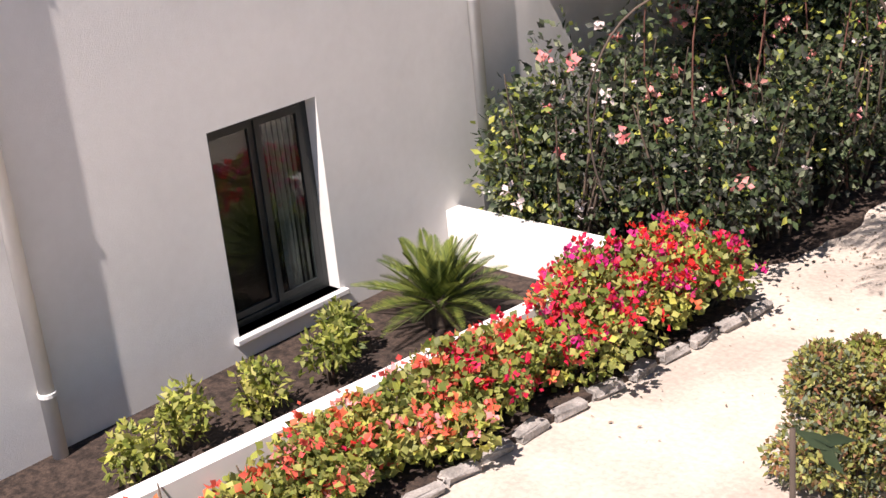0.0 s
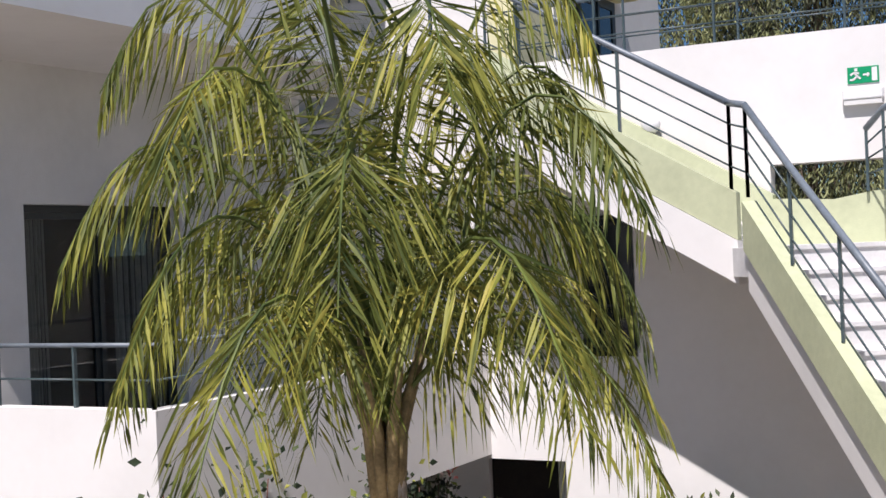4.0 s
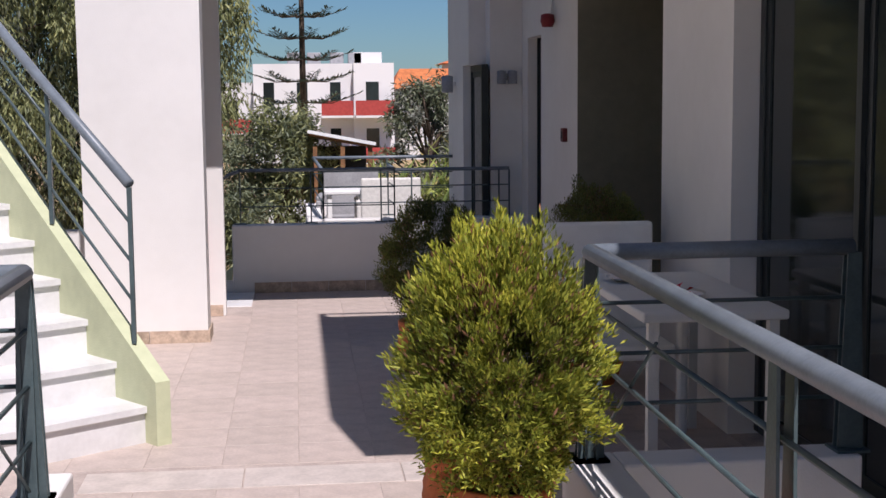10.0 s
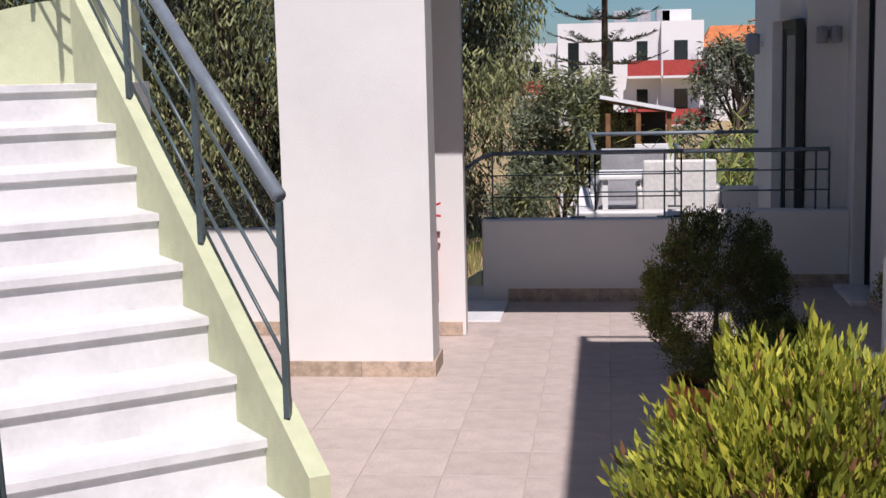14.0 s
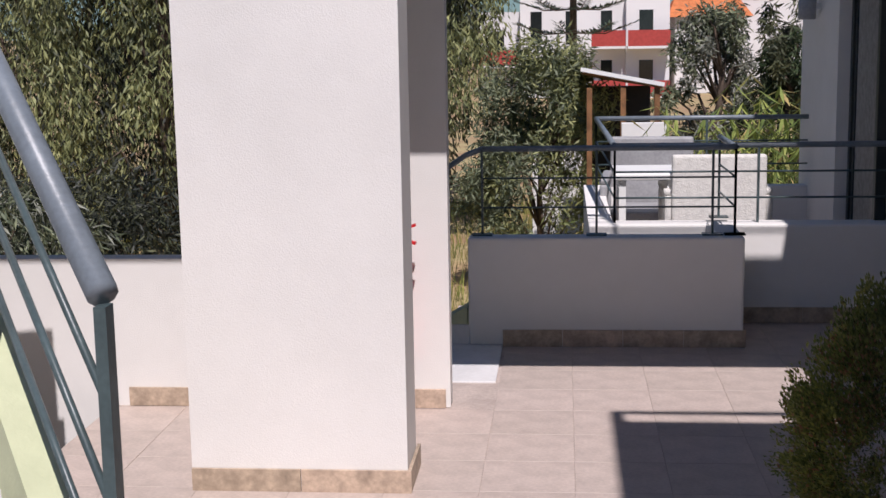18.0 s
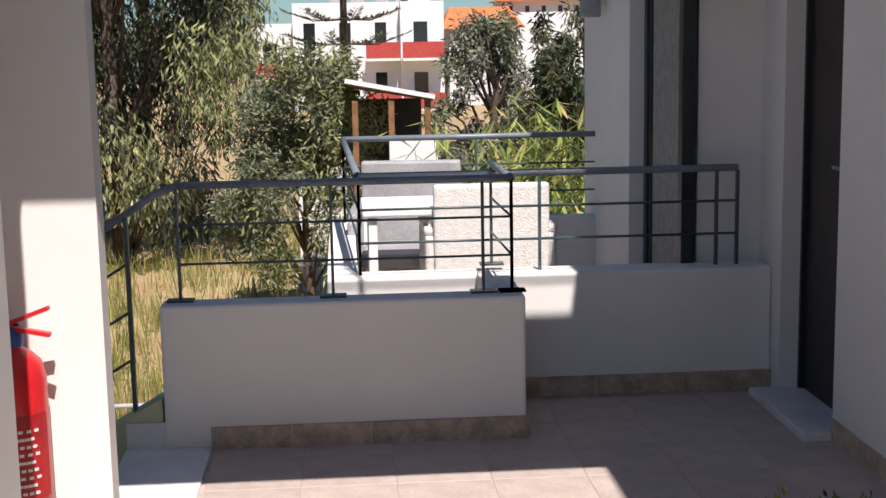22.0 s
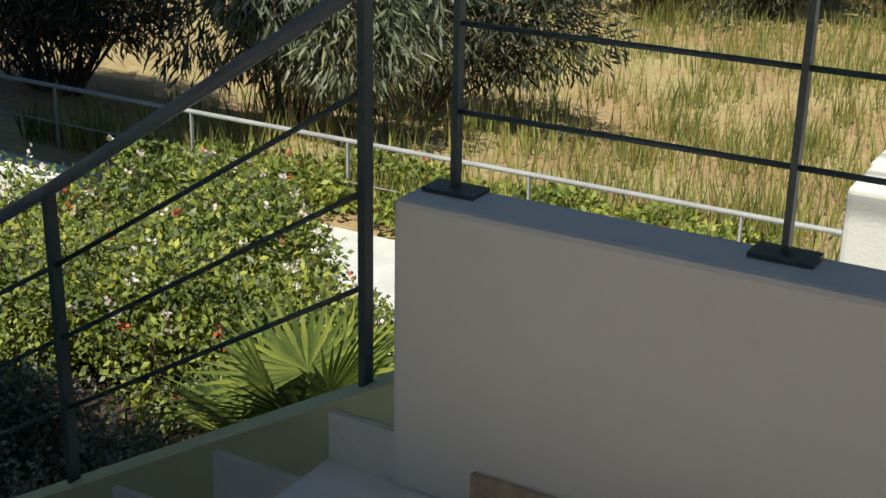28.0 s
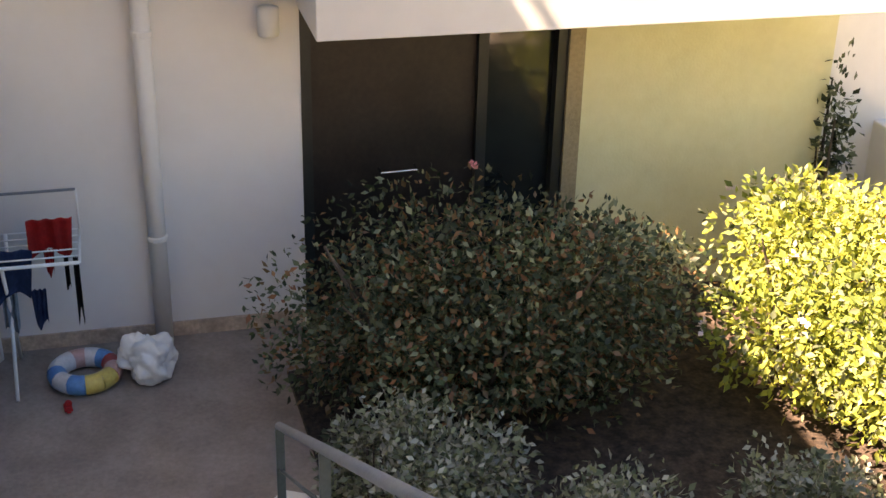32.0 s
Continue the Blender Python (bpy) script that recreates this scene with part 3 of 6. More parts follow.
for sx, ya in ((-0.93, 0.1), (0.92, 0.33)):
    rl_ob = [o for o in scene.objects if o.name.startswith("railing") and abs(o.location.x - sx) < 0.01][0]
    for a, b in ((ya - 0.06, ya - 0.85), (-1.55, -2.3), (-2.95, -2.2), (-4.45, -3.7), (-6.05, -6.8)):
        tube_part("brace", [(sx, a, KZ + 0.05), (sx, b, RT - 0.16)], 0.006, RAIL, rl_ob, 6)
def flight(w, ss, tops):
    return [(*stair_at(s, w, 0).xy, sz(s), sz(s) + h) for s, h in zip(ss, tops)]
rr = flight(0.0, [0.02, 0.77, 1.56, 2.36], [0.74, 0.68, 0.64, 0.62])
railing("green painted steel handrail on the marble stair", [rr, [rr[-1], (-2.45, 4.05, 1.95, 2.58), (-2.62, 4.25, 1.95, 2.45)]], post=0.036, radius=0.026)
rl = flight(1.36, [0.02, 0.75, 1.46, 2.19], [0.72, 0.70, 0.68, 0.68])
f2r = [(x, F2Y0 + 0.06, f2(x), f2(x) + 0.66) for x in (-3.45, -4.33, -5.2, -6.0)]
railing("green painted steel handrail on the marble stair", [rl, [rl[-1], f2r[0]], f2r], post=0.036, radius=0.026)
top_y = [YW + 0.06, 5.28]
for y in top_y:
    railing("grey-green steel railing of the upper walkway", [[(x, y, 3.15 if y > 5 else 3.30, 3.98) for x in (-6.1, -5.0, -3.9, -2.8, -1.7, -0.6, 0.5, 1.6)]], bars=3, post=0.03)
railing("grey steel rail on the parapet of the upper balcony", [UPPER_RAIL], bars=0, post=0.03, radius=0.03)
PZ = 0.55
railing("dark steel railing on the end parapet", [[(-0.54, 6.69, PZ, 0.985), (0.03, 6.69, PZ, 0.985), (0.60, 6.69, PZ, 0.985), (0.71, 6.69, PZ, 0.985)], [(0.71, 6.69, PZ, 0.985), (0.70, 7.3, PZ, 0.985)]], bars=2, post=0.020, plate=True, radius=0.0145, bar_r=0.005)
railing("dark steel railing on the balcony parapet", [[(0.14, 7.25, 0.53, 0.945), (0.90, 7.25, 0.53, 0.945), (1.66, 7.25, 0.53, 0.945), (1.75, 7.25, 0.53, 0.945)], [(0.14, 7.25, 0.53, 0.945), (0.08, 8.9, 0.53, 0.98)], [(0.08, 8.9, 0.53, 0.98), (0.8, 8.9, 0.53, 0.98), (1.55, 8.9, 0.53, 0.98)]], bars=2, post=0.022, radius=0.016, bar_r=0.006)

# ---------------------------------------------------------------- stair down
stair_down = empty("stair_down", (-0.75, 6.3, 0), "white marble stair going down to the garden court", "stair")
DRUN, DRISE = 0.285, COURT / -12
for k in range(12):
    x = -0.75 - DRUN * k
    box_part("riser", x, x + 0.02, 5.60, 6.63, -DRISE * (k + 1), -DRISE * k - 0.03, MARBLE, stair_down)
    if k:
        box_part("tread", x - 0.012, x + DRUN + 0.005, 5.60, 6.63, -DRISE * k - 0.03, -DRISE * k, MARBLE, stair_down, bevel=0.004)
    box_part("skirting_strip", x - 0.005, x + (DRUN if k else 0.14), 6.612, 6.629, -DRISE * k, -DRISE * k + 0.105, MARBLE, stair_down, "white marble strip against the stringer")
dz = lambda x: 0.131 + 0.573 * (x + 0.731)
bm = bmesh.new()
bm_slab(bm, [(-0.62, 6.63, dz(-0.62)), (-4.27, 6.63, dz(-4.27)), (-4.27, 6.63, COURT - 0.1), (-0.62, 6.63, -0.6)], (0, 0.12, 0))
part("stringer", bm, GREEN, stair_down, "pale green painted stringer")
dp = [-0.731, -1.536, -2.377, -3.245, -4.185]
low_rail = railing("dark steel railing beside the stair going down", [[(x, 6.70, dz(x), dz(x) + (0.75 if k == 0 else 0.70)) for k, x in enumerate(dp)]], bars=3, post=0.028, radius=0.0145, bar_r=0.006)
tube_part("handrail", [(-0.54, 6.69, 0.985), (-0.62, 6.695, 0.955), (dp[0], 6.70, dz(dp[0]) + 0.75)], 0.0145, RAIL_TOP, low_rail, 10)


# ---------------------------------------------------------------- plants
def bush(label, center, radii, n, leaf, mats, seed, weights=None, flowers=(), stems=7, name="shrub", group="", droop=0.1, hollow=0.55, category="shrub", lumps=9, wfac=0.55):
    """A shrub: stems from the ground and a lumpy crown of leaves; flowers are (material, count, size)."""
    rng = np.random.default_rng(seed)
    cx, cy, cz = center
    rx, ry, rz = radii
    ob = empty(name, (cx, cy, cz - rz), label, category, group)
    bm = bmesh.new()
    for k in range(stems):
        a = rng.uniform(0, math.tau)
        tip = Vector((cx + rx * 0.6 * math.cos(a), cy + ry * 0.6 * math.sin(a), cz + rz * rng.uniform(0.0, 0.6)))
        foot = Vector((cx + 0.12 * rx * math.cos(a), cy + 0.12 * ry * math.sin(a), cz - rz))
        mid = foot.lerp(tip, 0.5) + Vector(rng.normal(size=3)) * 0.06 * rx
        bm_tube(bm, [foot, mid, tip], [0.018, 0.012, 0.005], 5)
    part("stem", bm, BARK_DARK, ob)
    # a crown of overlapping lumps gives the uneven outline
    lump = units(rng, lumps) * rng.uniform(0.25, 0.62, (lumps, 1))
    lump[:, 2] = lump[:, 2] * 0.9
    size = rng.uniform(0.38, 0.6, lumps)
    which = rng.integers(0, lumps, n)
    u = units(rng, n)
    r = rng.uniform(hollow, 1.0, (n, 1)) ** 0.7
    rel = lump[which] + u * r * size[which][:, None]
    P = np.array(center) + rel * np.array(radii)
    keep = P[:, 2] > cz - rz + 0.02
    P, u = P[keep], u[keep]
    A, S = leaves_at(rng, P, leaf, leaf * wfac, droop, out=u * 0.8)
    mi = rng.choice(len(mats), len(P), p=weights)
    leaf_mesh("crown", P, A, S, mi, mats, ob)
    for fm, count, fs in flowers:
        which = rng.integers(0, lumps, count)
        u = units(rng, count)
        u[:, 2] = abs(u[:, 2])
        C = np.array(center) + (lump[which] + u * size[which][:, None] * 1.04) * np.array(radii)
        PP = np.repeat(C, 9, 0) + rng.normal(size=(count * 9, 3)) * fs * 0.25
        A, S = leaves_at(rng, PP, fs * 0.6, fs * 0.5, -0.2, out=np.repeat(u, 9, 0) * 0.5)
        leaf_mesh("blossom", PP, A, S, np.zeros(len(PP)), [fm], ob)
    return ob


def frond(P, A, S, base, direction, length, rise, droop, rng, leaflets=44, leaf=0.34, width=0.016, hang=0.6, stiff=False):
    """One pinnate leaf: leaflets on both sides of an arching midrib. Adds to the lists and returns the midrib."""
    d = Vector(direction).normalized()
    side = d.cross(Vector((0, 0, 1))).normalized()
    rib = []
    for i in range(11):
        t = i / 10
        rib.append(Vector(base) + d * length * (t - 0.12 * t * t) + Vector((0, 0, rise * math.sin(min(1, t * 1.2) * 1.5) - droop * t ** 2.4)))
    for i in range(leaflets):
        t = 0.14 + 0.85 * i / leaflets
        k = min(9, int(t * 10))
        q = rib[k].lerp(rib[k + 1], t * 10 - k)
        tang = (rib[k + 1] - rib[k]).normalized()
        size = leaf * (0.55 + 0.9 * math.sin(math.pi * min(1, t * 0.9 + 0.08)) ** 0.8) * rng.uniform(0.8, 1.15)
        for sg in (-1, 1):
            v = side * sg * rng.uniform(0.7, 1.1) + tang * 0.6 + Vector((0, 0, -hang * rng.uniform(0.4, 1.5) + (0.5 if stiff else 0)))
            v = v.normalized() * size
            if stiff:
                P.append(q), A.append(v), S.append(v.cross(Vector((0, 0, 1))).normalized() * width)
            else:
                half = v * 0.5
                tip = Vector((v.x * 0.35, v.y * 0.35, -abs(size) * 0.55))
                w = v.cross(Vector((rng.normal(), rng.normal(), rng.normal()))).normalized() * width
                P.append(q), A.append(half * 1.25), S.append(w)
                P.append(q + half), A.append(tip), S.append(w * 0.9)
    return rib


def palm_tree():
    rng = np.random.default_rng(11)
    x, y = -3.80, -1.43
    ob = empty("palm_tree", (x, y, GROUND), "young palm with a rough grey-brown trunk and arching feathery fronds", "palm tree")
    bm = bmesh.new()
    zs = np.linspace(GROUND - 0.05, 0.75, 34)
    pts, rad = [], []
    for i, z in enumerate(zs):
        t = i / 33
        pts.append((x + 0.02 * math.sin(z * 2.2), y + 0.02 * math.cos(z * 1.7), z))
        rad.append((0.115 - 0.05 * t + 0.05 * max(0, 0.12 - t) * 8) * (1 + 0.05 * math.sin(i * 2.1)))
    bm_tube(bm, pts, rad, 14)
    for v in bm.verts:
        v.co += Vector((noise.noise(v.co * 9), noise.noise(v.co * 9 + Vector((5, 0, 0))), 0)) * 0.012
    part("trunk", bm, BARK, ob, smooth=True)
    top = Vector((x, y, 0.7))
    bm = bmesh.new()
    for k in range(9):
        a = k * 2.4
        d = Vector((math.cos(a), math.sin(a), 0))
        bm_tube(bm, [top + d * 0.04 + Vector((0, 0, -0.35)), top + d * 0.08 + Vector((0, 0, 0.1)), top + d * 0.22 + Vector((0, 0, 0.55))], [0.035, 0.03, 0.012], 6)
    part("leaf_base", bm, material("palm_leaf_base", (0.36, 0.27, 0.13), 0.9, vary=0.2, scale=8, bump=0.5), ob, "dry brown frayed leaf bases", smooth=True)
    n = 24
    for k in range(n):
        a = k * 2.39996
        t = k / n
        rise = 0.95 + 1.35 * t
        ln = 1.75 - 0.45 * t + rng.uniform(-0.2, 0.2)
        P, A, S = [], [], []
        rib = frond(P, A, S, top + Vector((0, 0, 0.15 + 0.45 * t)), (math.cos(a), math.sin(a), 0), ln, rise, 1.35 - 0.5 * t, rng, leaflets=66, leaf=0.40, width=0.0085, hang=0.9)
        f = leaf_mesh("frond", P, A, S, np.zeros(len(P)), [L_PALM], ob)
        bm = bmesh.new()
        bm_tube(bm, rib, [0.017 - 0.0014 * i for i in range(11)], 5)
        me = bpy.data.meshes.new("midrib")
        bm.to_mesh(me), bm.free()
        me.materials.append(L_CYCAD)
        r = new("midrib", me)
        r.parent = f
    return ob


def cycad(x, y, z, size, seed, label, name="cycad", n=46):
    rng = np.random.default_rng(seed)
    ob = empty(name, (x, y, z), label, "cycad")
    bm = bmesh.new()
    bm_lathe(bm, [(0.09, 0), (0.12, 0.08), (0.1, 0.2), (0.02, 0.24)], 12, (x, y, z - 0.02))
    part("trunk", bm, BARK_DARK, ob)
    P, A, S = [], [], []
    for k in range(n):
        a, el = k * 2.4, radians(8 + 68 * (k / n) ** 1.2)
        d = Vector((math.cos(a) * math.cos(el), math.sin(a) * math.cos(el), math.sin(el)))
        side = Vector((-math.sin(a), math.cos(a), 0))
        ln = size * rng.uniform(0.85, 1.1)
        for i in range(34):
            t = 0.12 + 0.88 * i / 33
            q = Vector((x, y, z + 0.18)) + d * ln * t - Vector((0, 0, 0.16 * ln * t * t))
            w = 0.11 * size * math.sin(math.pi * min(1, 0.25 + 0.75 * t)) + 0.02
            for sg in (-1, 1):
                v = side * sg * w + d * w * 1.1 + Vector((0, 0, 0.35 * w))
                P.append(q), A.append(v), S.append(d * 0.009)
    leaf_mesh("crown", P, A, S, np.zeros(len(P)), [L_CYCAD], ob)
    return ob


def fan_palm(x, y, z, size, seed, label, trunk=0.5):
    rng = np.random.default_rng(seed)
    ob = empty("fan_palm", (x, y, z), label, "fan palm")
    bm = bmesh.new()
    bm_tube(bm, [(x, y, z - 0.02), (x, y, z + trunk * 0.5), (x, y, z + trunk)], [0.09, 0.08, 0.05], 10)
    part("trunk", bm, BARK, ob)
    for k in range(15):
        a, t = k * 2.4, k / 15
        el = 0.15 + 1.25 * t
        d = Vector((math.cos(a) * math.cos(el), math.sin(a) * math.cos(el), math.sin(el)))
        hub = Vector((x, y, z + trunk)) + d * size * 0.55
        P, A, S = [], [], []
        u = d.cross(Vector((0, 0, 1))).normalized()
        for i in range(26):
            b = -1.9 + 3.8 * i / 25
            v = (d * math.cos(b) + u * math.sin(b)).normalized() * size * rng.uniform(0.5, 0.62)
            v.z -= 0.06
            P.append(hub), A.append(v), S.append(v.cross(d.cross(u)).normalized() * 0.014 if v.cross(d.cross(u)).length > 1e-4 else u * 0.014)
        lf = leaf_mesh("leaf", P, A, S, np.zeros(len(P)), [L_CYCAD], ob)
        bm = bmesh.new()
        bm_tube(bm, [(x, y, z + trunk * 0.9), hub], [0.014, 0.008], 5)
        st = part("leaf_stalk", bm, L_CYCAD, lf)
    return ob


def tree(label, x, y, z, height, spread, n, leaf, width, mats, seed, droop=0.8, trunk_r=0.25, low=0.12, bark=None, clumps=60, name="tree", category="tree", weights=None, depth=0.7):
    """A trunk with limbs and a crown built of hanging clumps with gaps between them; weights paint light and shade over
    the clumps.
    """
    rng = np.random.default_rng(seed)
    ob = empty(name, (x, y, z), label, category)
    bark = bark or BARK_DARK
    bm = bmesh.new()
    pts = [Vector((x + 0.15 * spread * math.sin(i * 0.9 + seed) * i / 6, y + 0.1 * spread * math.cos(i * 1.3 + seed) * i / 6, z - 0.1 + height * 0.85 * i / 6)) for i in range(7)]
    bm_tube(bm, pts, [trunk_r * (1 - 0.13 * i) for i in range(7)], 10)
    part("trunk", bm, bark, ob, smooth=True)
    cs = []
    for k in range(clumps):
        h = low + (1 - low) * rng.random() ** 0.85
        a = rng.uniform(0, math.tau)
        wide = spread * (0.35 + 0.65 * math.sin(math.pi * min(1, (h * 0.85 + 0.12)))) * rng.uniform(0.25, 1.0) ** 0.6
        cs.append((x + wide * math.cos(a), y + wide * depth * math.sin(a), z + h * height))
    cs = np.array(cs)
    for c in cs[:: max(1, clumps // 26)]:
        h = max(0.1, min(0.95, (c[2] - z) / height - 0.18))
        k = min(5, int(h * 6 / 0.85)) if h * 6 / 0.85 < 6 else 5
        root = pts[k]
        mid = root.lerp(Vector(c), 0.55) + Vector((0, 0, 0.08 * height))
        bm = bmesh.new()
        bm_tube(bm, [root, mid, Vector(c)], [trunk_r * 0.3, trunk_r * 0.16, 0.02], 6)
        part("limb", bm, bark, ob, smooth=True)
    which = rng.integers(0, clumps, n)
    sc = spread * 0.20 * rng.uniform(0.6, 1.4, clumps)
    u = units(rng, n)
    P = cs[which] + u * (rng.uniform(0.2, 1.0, (n, 1)) ** 0.6) * sc[which][:, None] * np.array([1, 1, 1.7])
    ok = P[:, 2] > z + 0.05
    P, u, which = P[ok], u[ok], which[ok]
    # given weights, light is painted in: inner clumps dark, outer sunward ones pale
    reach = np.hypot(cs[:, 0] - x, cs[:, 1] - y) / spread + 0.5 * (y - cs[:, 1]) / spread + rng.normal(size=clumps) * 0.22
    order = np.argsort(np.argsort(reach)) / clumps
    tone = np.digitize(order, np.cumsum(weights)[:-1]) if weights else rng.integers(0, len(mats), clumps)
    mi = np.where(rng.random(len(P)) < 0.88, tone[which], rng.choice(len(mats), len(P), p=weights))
    A, S = leaves_at(rng, P, leaf, width, droop, out=u * 0.3)
    leaf_mesh("crown", P, A, S, mi, mats, ob)
    return ob


# ---------------------------------------------------------------- garden beside the walkway
palm_tree()
boxes("planter_wall", [(-7.75, -6.10, -1.56, -1.40, GROUND, -2.01)], WHITE, "low white plastered planter wall in full sun", "planter wall", bevel=0.012)
bm = bmesh.new()
bm_slab(bm, [(-6.12, -1.56, GROUND), (-6.75, -6.5, GROUND), (-6.75, -6.5, -2.2), (-6.12, -1.56, -2.12)], (0.14, 0, 0))
structure("planter_kerb", bm, WHITE, "low white plastered kerb behind the flower bed", "kerb")
bm = bmesh.new()
bm_prism(bm, [(-7.75, -6.5), (-6.7, -6.5), (-6.1, -1.5), (-7.75, -1.5)], GROUND, -2.42)
structure("planter_soil", bm, SOIL, "dark soil in the planter", "soil")
bm = bmesh.new()
bm_prism(bm, [(-6.62, -6.5), (-5.75, -6.5), (-5.6, -3.4), (-5.45, -2.0), (-5.3, -0.8), (-6.0, -0.9), (-6.0, -1.6)], GROUND, GROUND + 0.05)
edge = [(-5.9 + 0.75 * math.sin(min(1.0, t * 1.3) * math.pi * 0.55) - 0.35 * t + 0.16 * noise.noise((t * 9, 0.3, 0)) + 0.09 * noise.noise((t * 26, 1.7, 0)), -1.3 + 5.9 * t) for t in np.linspace(0, 1, 60)]
lip = [bm.verts.new((x, y, GROUND + 0.025 + rise(y))) for x, y in edge if y < 4.4]
rim = [bm.verts.new((-7.74, v.co.y, v.co.z)) for v in lip]
foot = [bm.verts.new((v.co.x + 0.03, v.co.y, v.co.z - 0.06)) for v in lip]
for i in range(len(lip) - 1):
    bm.faces.new((rim[i], lip[i], lip[i + 1], rim[i + 1]))
    bm.faces.new((lip[i], foot[i], foot[i + 1], lip[i + 1]))
structure("flower_bed_soil", bm, SOIL, "dark soil of the flower beds", "soil")
# border stones of the bed
border = empty("bed_border", (-5.6, -3.5, GROUND), "row of weathered grey border stones beside the path", "border stones")
rng = np.random.default_rng(5)
line = [(-5.75, -6.4), (-5.6, -3.4), (-5.45, -2.0), (-5.28, -0.75)]
for (xa, ya), (xb, yb) in zip(line, line[1:]):
    m = max(2, int(math.hypot(xb - xa, yb - ya) / 0.3))
    for k in range(m):
        t = (k + 0.5) / m
        bm = bmesh.new()
        bm_box(bm, -0.05, 0.05, -0.13, 0.13, 0, 0.07, bevel=0.02)
        for v in bm.verts:
            v.co += Vector(rng.normal(size=3)) * 0.008
        bmesh.ops.transform(bm, matrix=pose(xa + (xb - xa) * t, ya + (yb - ya) * t, GROUND, 0, 0, rng.uniform(-12, 12) - 6), verts=bm.verts)
        part("stone", bm, material("border_stone", (0.36, 0.33, 0.30), 0.9, vary=0.2, scale=8, bump=0.5) if "border_stone" not in bpy.data.materials else bpy.data.materials["border_stone"], border)

for k in range(13):
    t = k / 12
    y = -6.3 + 5.2 * t
    x = -6.25 + 0.075 * (y + 6.3) + 0.10 * math.sin(k * 2.3)
    red = k >= 9
    fl = [(P_RED, 56, 0.085), (P_MAGENTA, 26, 0.08), (P_ORANGE, 8, 0.08)] if red else ([(P_ORANGE, 32, 0.085), (P_PINK, 12, 0.08), (P_RED, 3, 0.07)] if k < 7 else [(P_RED, 36, 0.085), (P_ORANGE, 20, 0.08)])
    bush("geranium plant with " + ("bright red and magenta" if red else "salmon and red") + " flower heads in the bed", (x + (0.12 if red else 0.07), y, GROUND + (0.38 if red else 0.29)), (0.42 + 0.12 * red, 0.40 + 0.08 * red, 0.40 if red else 0.31), 1700, 0.06, [L_GERAN, L_BRIGHT], 100 + k, [0.65, 0.35], fl, 5, "geranium", "geraniums along the kerb", wfac=0.9)
for k, (x, y) in enumerate([(-7.05, -4.75), (-6.95, -4.25), (-7.15, -3.35), (-6.95, -3.65), (-6.9, -5.2)]):
    bush("straggling yellow-green shrub in the planter", (x, y, -2.18), (0.22, 0.24, 0.25), 420, 0.065, [L_BRIGHT, L_GERAN], 140 + k, [0.6, 0.4], (), 4, "shrub", "planter shrubs", hollow=0.2)
cycad(-6.95, -2.55, -2.45, 0.62, 21, "small green cycad with stiff arching leaves in the planter")

bush("leafy green rose bush at the corner of the planter", (-7.2, -1.05, -1.72), (0.5, 0.5, 0.86), 2400, 0.075, [L_BRIGHT, L_OLIVE, L_ROSE], 299, [0.3, 0.4, 0.3], [(P_WHITE, 3, 0.09)], 8, "rose_bush", "roses along the house", hollow=0.15, category="rose bush", lumps=12)
rose_flowers = [(P_PINK, 5, 0.10), (P_WHITE, 5, 0.09)]
for k in range(17):
    rg = np.random.default_rng(300 + k)
    row = k % 2
    y = -1.05 + 4.9 * (k / 16)
    x = -6.95 + 0.95 * row + 0.25 * (k / 16)
    h = 0.85 + 0.22 * rg.random() + 0.12 * (1 - row)
    bush("tall dark-leaved rose bush with pink and white blooms", (x, y, GROUND + h + 0.7 * rise(y)), (0.75, 0.55, h), 1700, 0.072, [L_ROSE, L_EUC_DARK, L_BRIGHT, L_OLIVE], 300 + k, [0.50, 0.26, 0.07, 0.17], rose_flowers if k % 2 == 0 else [(P_PINK, 4, 0.10), (P_WHITE, 2, 0.08)], 13, "rose_bush", "roses along the house", hollow=0.1, category="rose bush", lumps=12, wfac=0.62)
for k, (x, y, zt) in enumerate([(-6.05, -0.45, 0.2), (-5.95, 0.3, 0.15), (-6.0, 1.0, -0.15), (-5.9, 1.9, -0.1), (-5.95, 2.7, -0.3), (-6.3, -0.7, -0.1), (-6.1, 0.7, 0.1), (-5.8, 1.4, -0.35), (-6.2, 2.3, -0.2)]):
    rg = np.random.default_rng(350 + k)
    ob = empty("tall_rose", (x, y, GROUND), "tall thin reddish rose rising above the other bushes", "rose", "tall roses")
    pts = [(x + 0.04 * math.sin(i * 1.4 + k), y + 0.05 * math.cos(i + k), GROUND + (zt - GROUND) * i / 6) for i in range(7)]
    tube_part("stem", pts, [0.012 - 0.0012 * i for i in range(7)], material("rose_cane", (0.16, 0.07, 0.05), 0.7, vary=0.2) if "rose_cane" not in bpy.data.materials else bpy.data.materials["rose_cane"], ob, 5)
    P = np.array([pts[6]]) + rg.normal(size=(130, 3)) * np.array([0.10, 0.10, 0.30]) - np.array([0, 0, 0.35])
    A, S = leaves_at(rg, P, 0.07, 0.045, 0.1)
    leaf_mesh("foliage", P, A, S, (rg.random(len(P)) < 0.25).astype(int), [L_ROSE, L_BRIGHT], ob)
bush("yellow-leaved variegated shrub by the passage", (-5.33, 3.70, -1.72), (0.28, 0.26, 0.46), 1100, 0.07, [L_BRIGHT, L_REED], 361, [0.5, 0.5], [(P_RED, 2, 0.10)], 5)
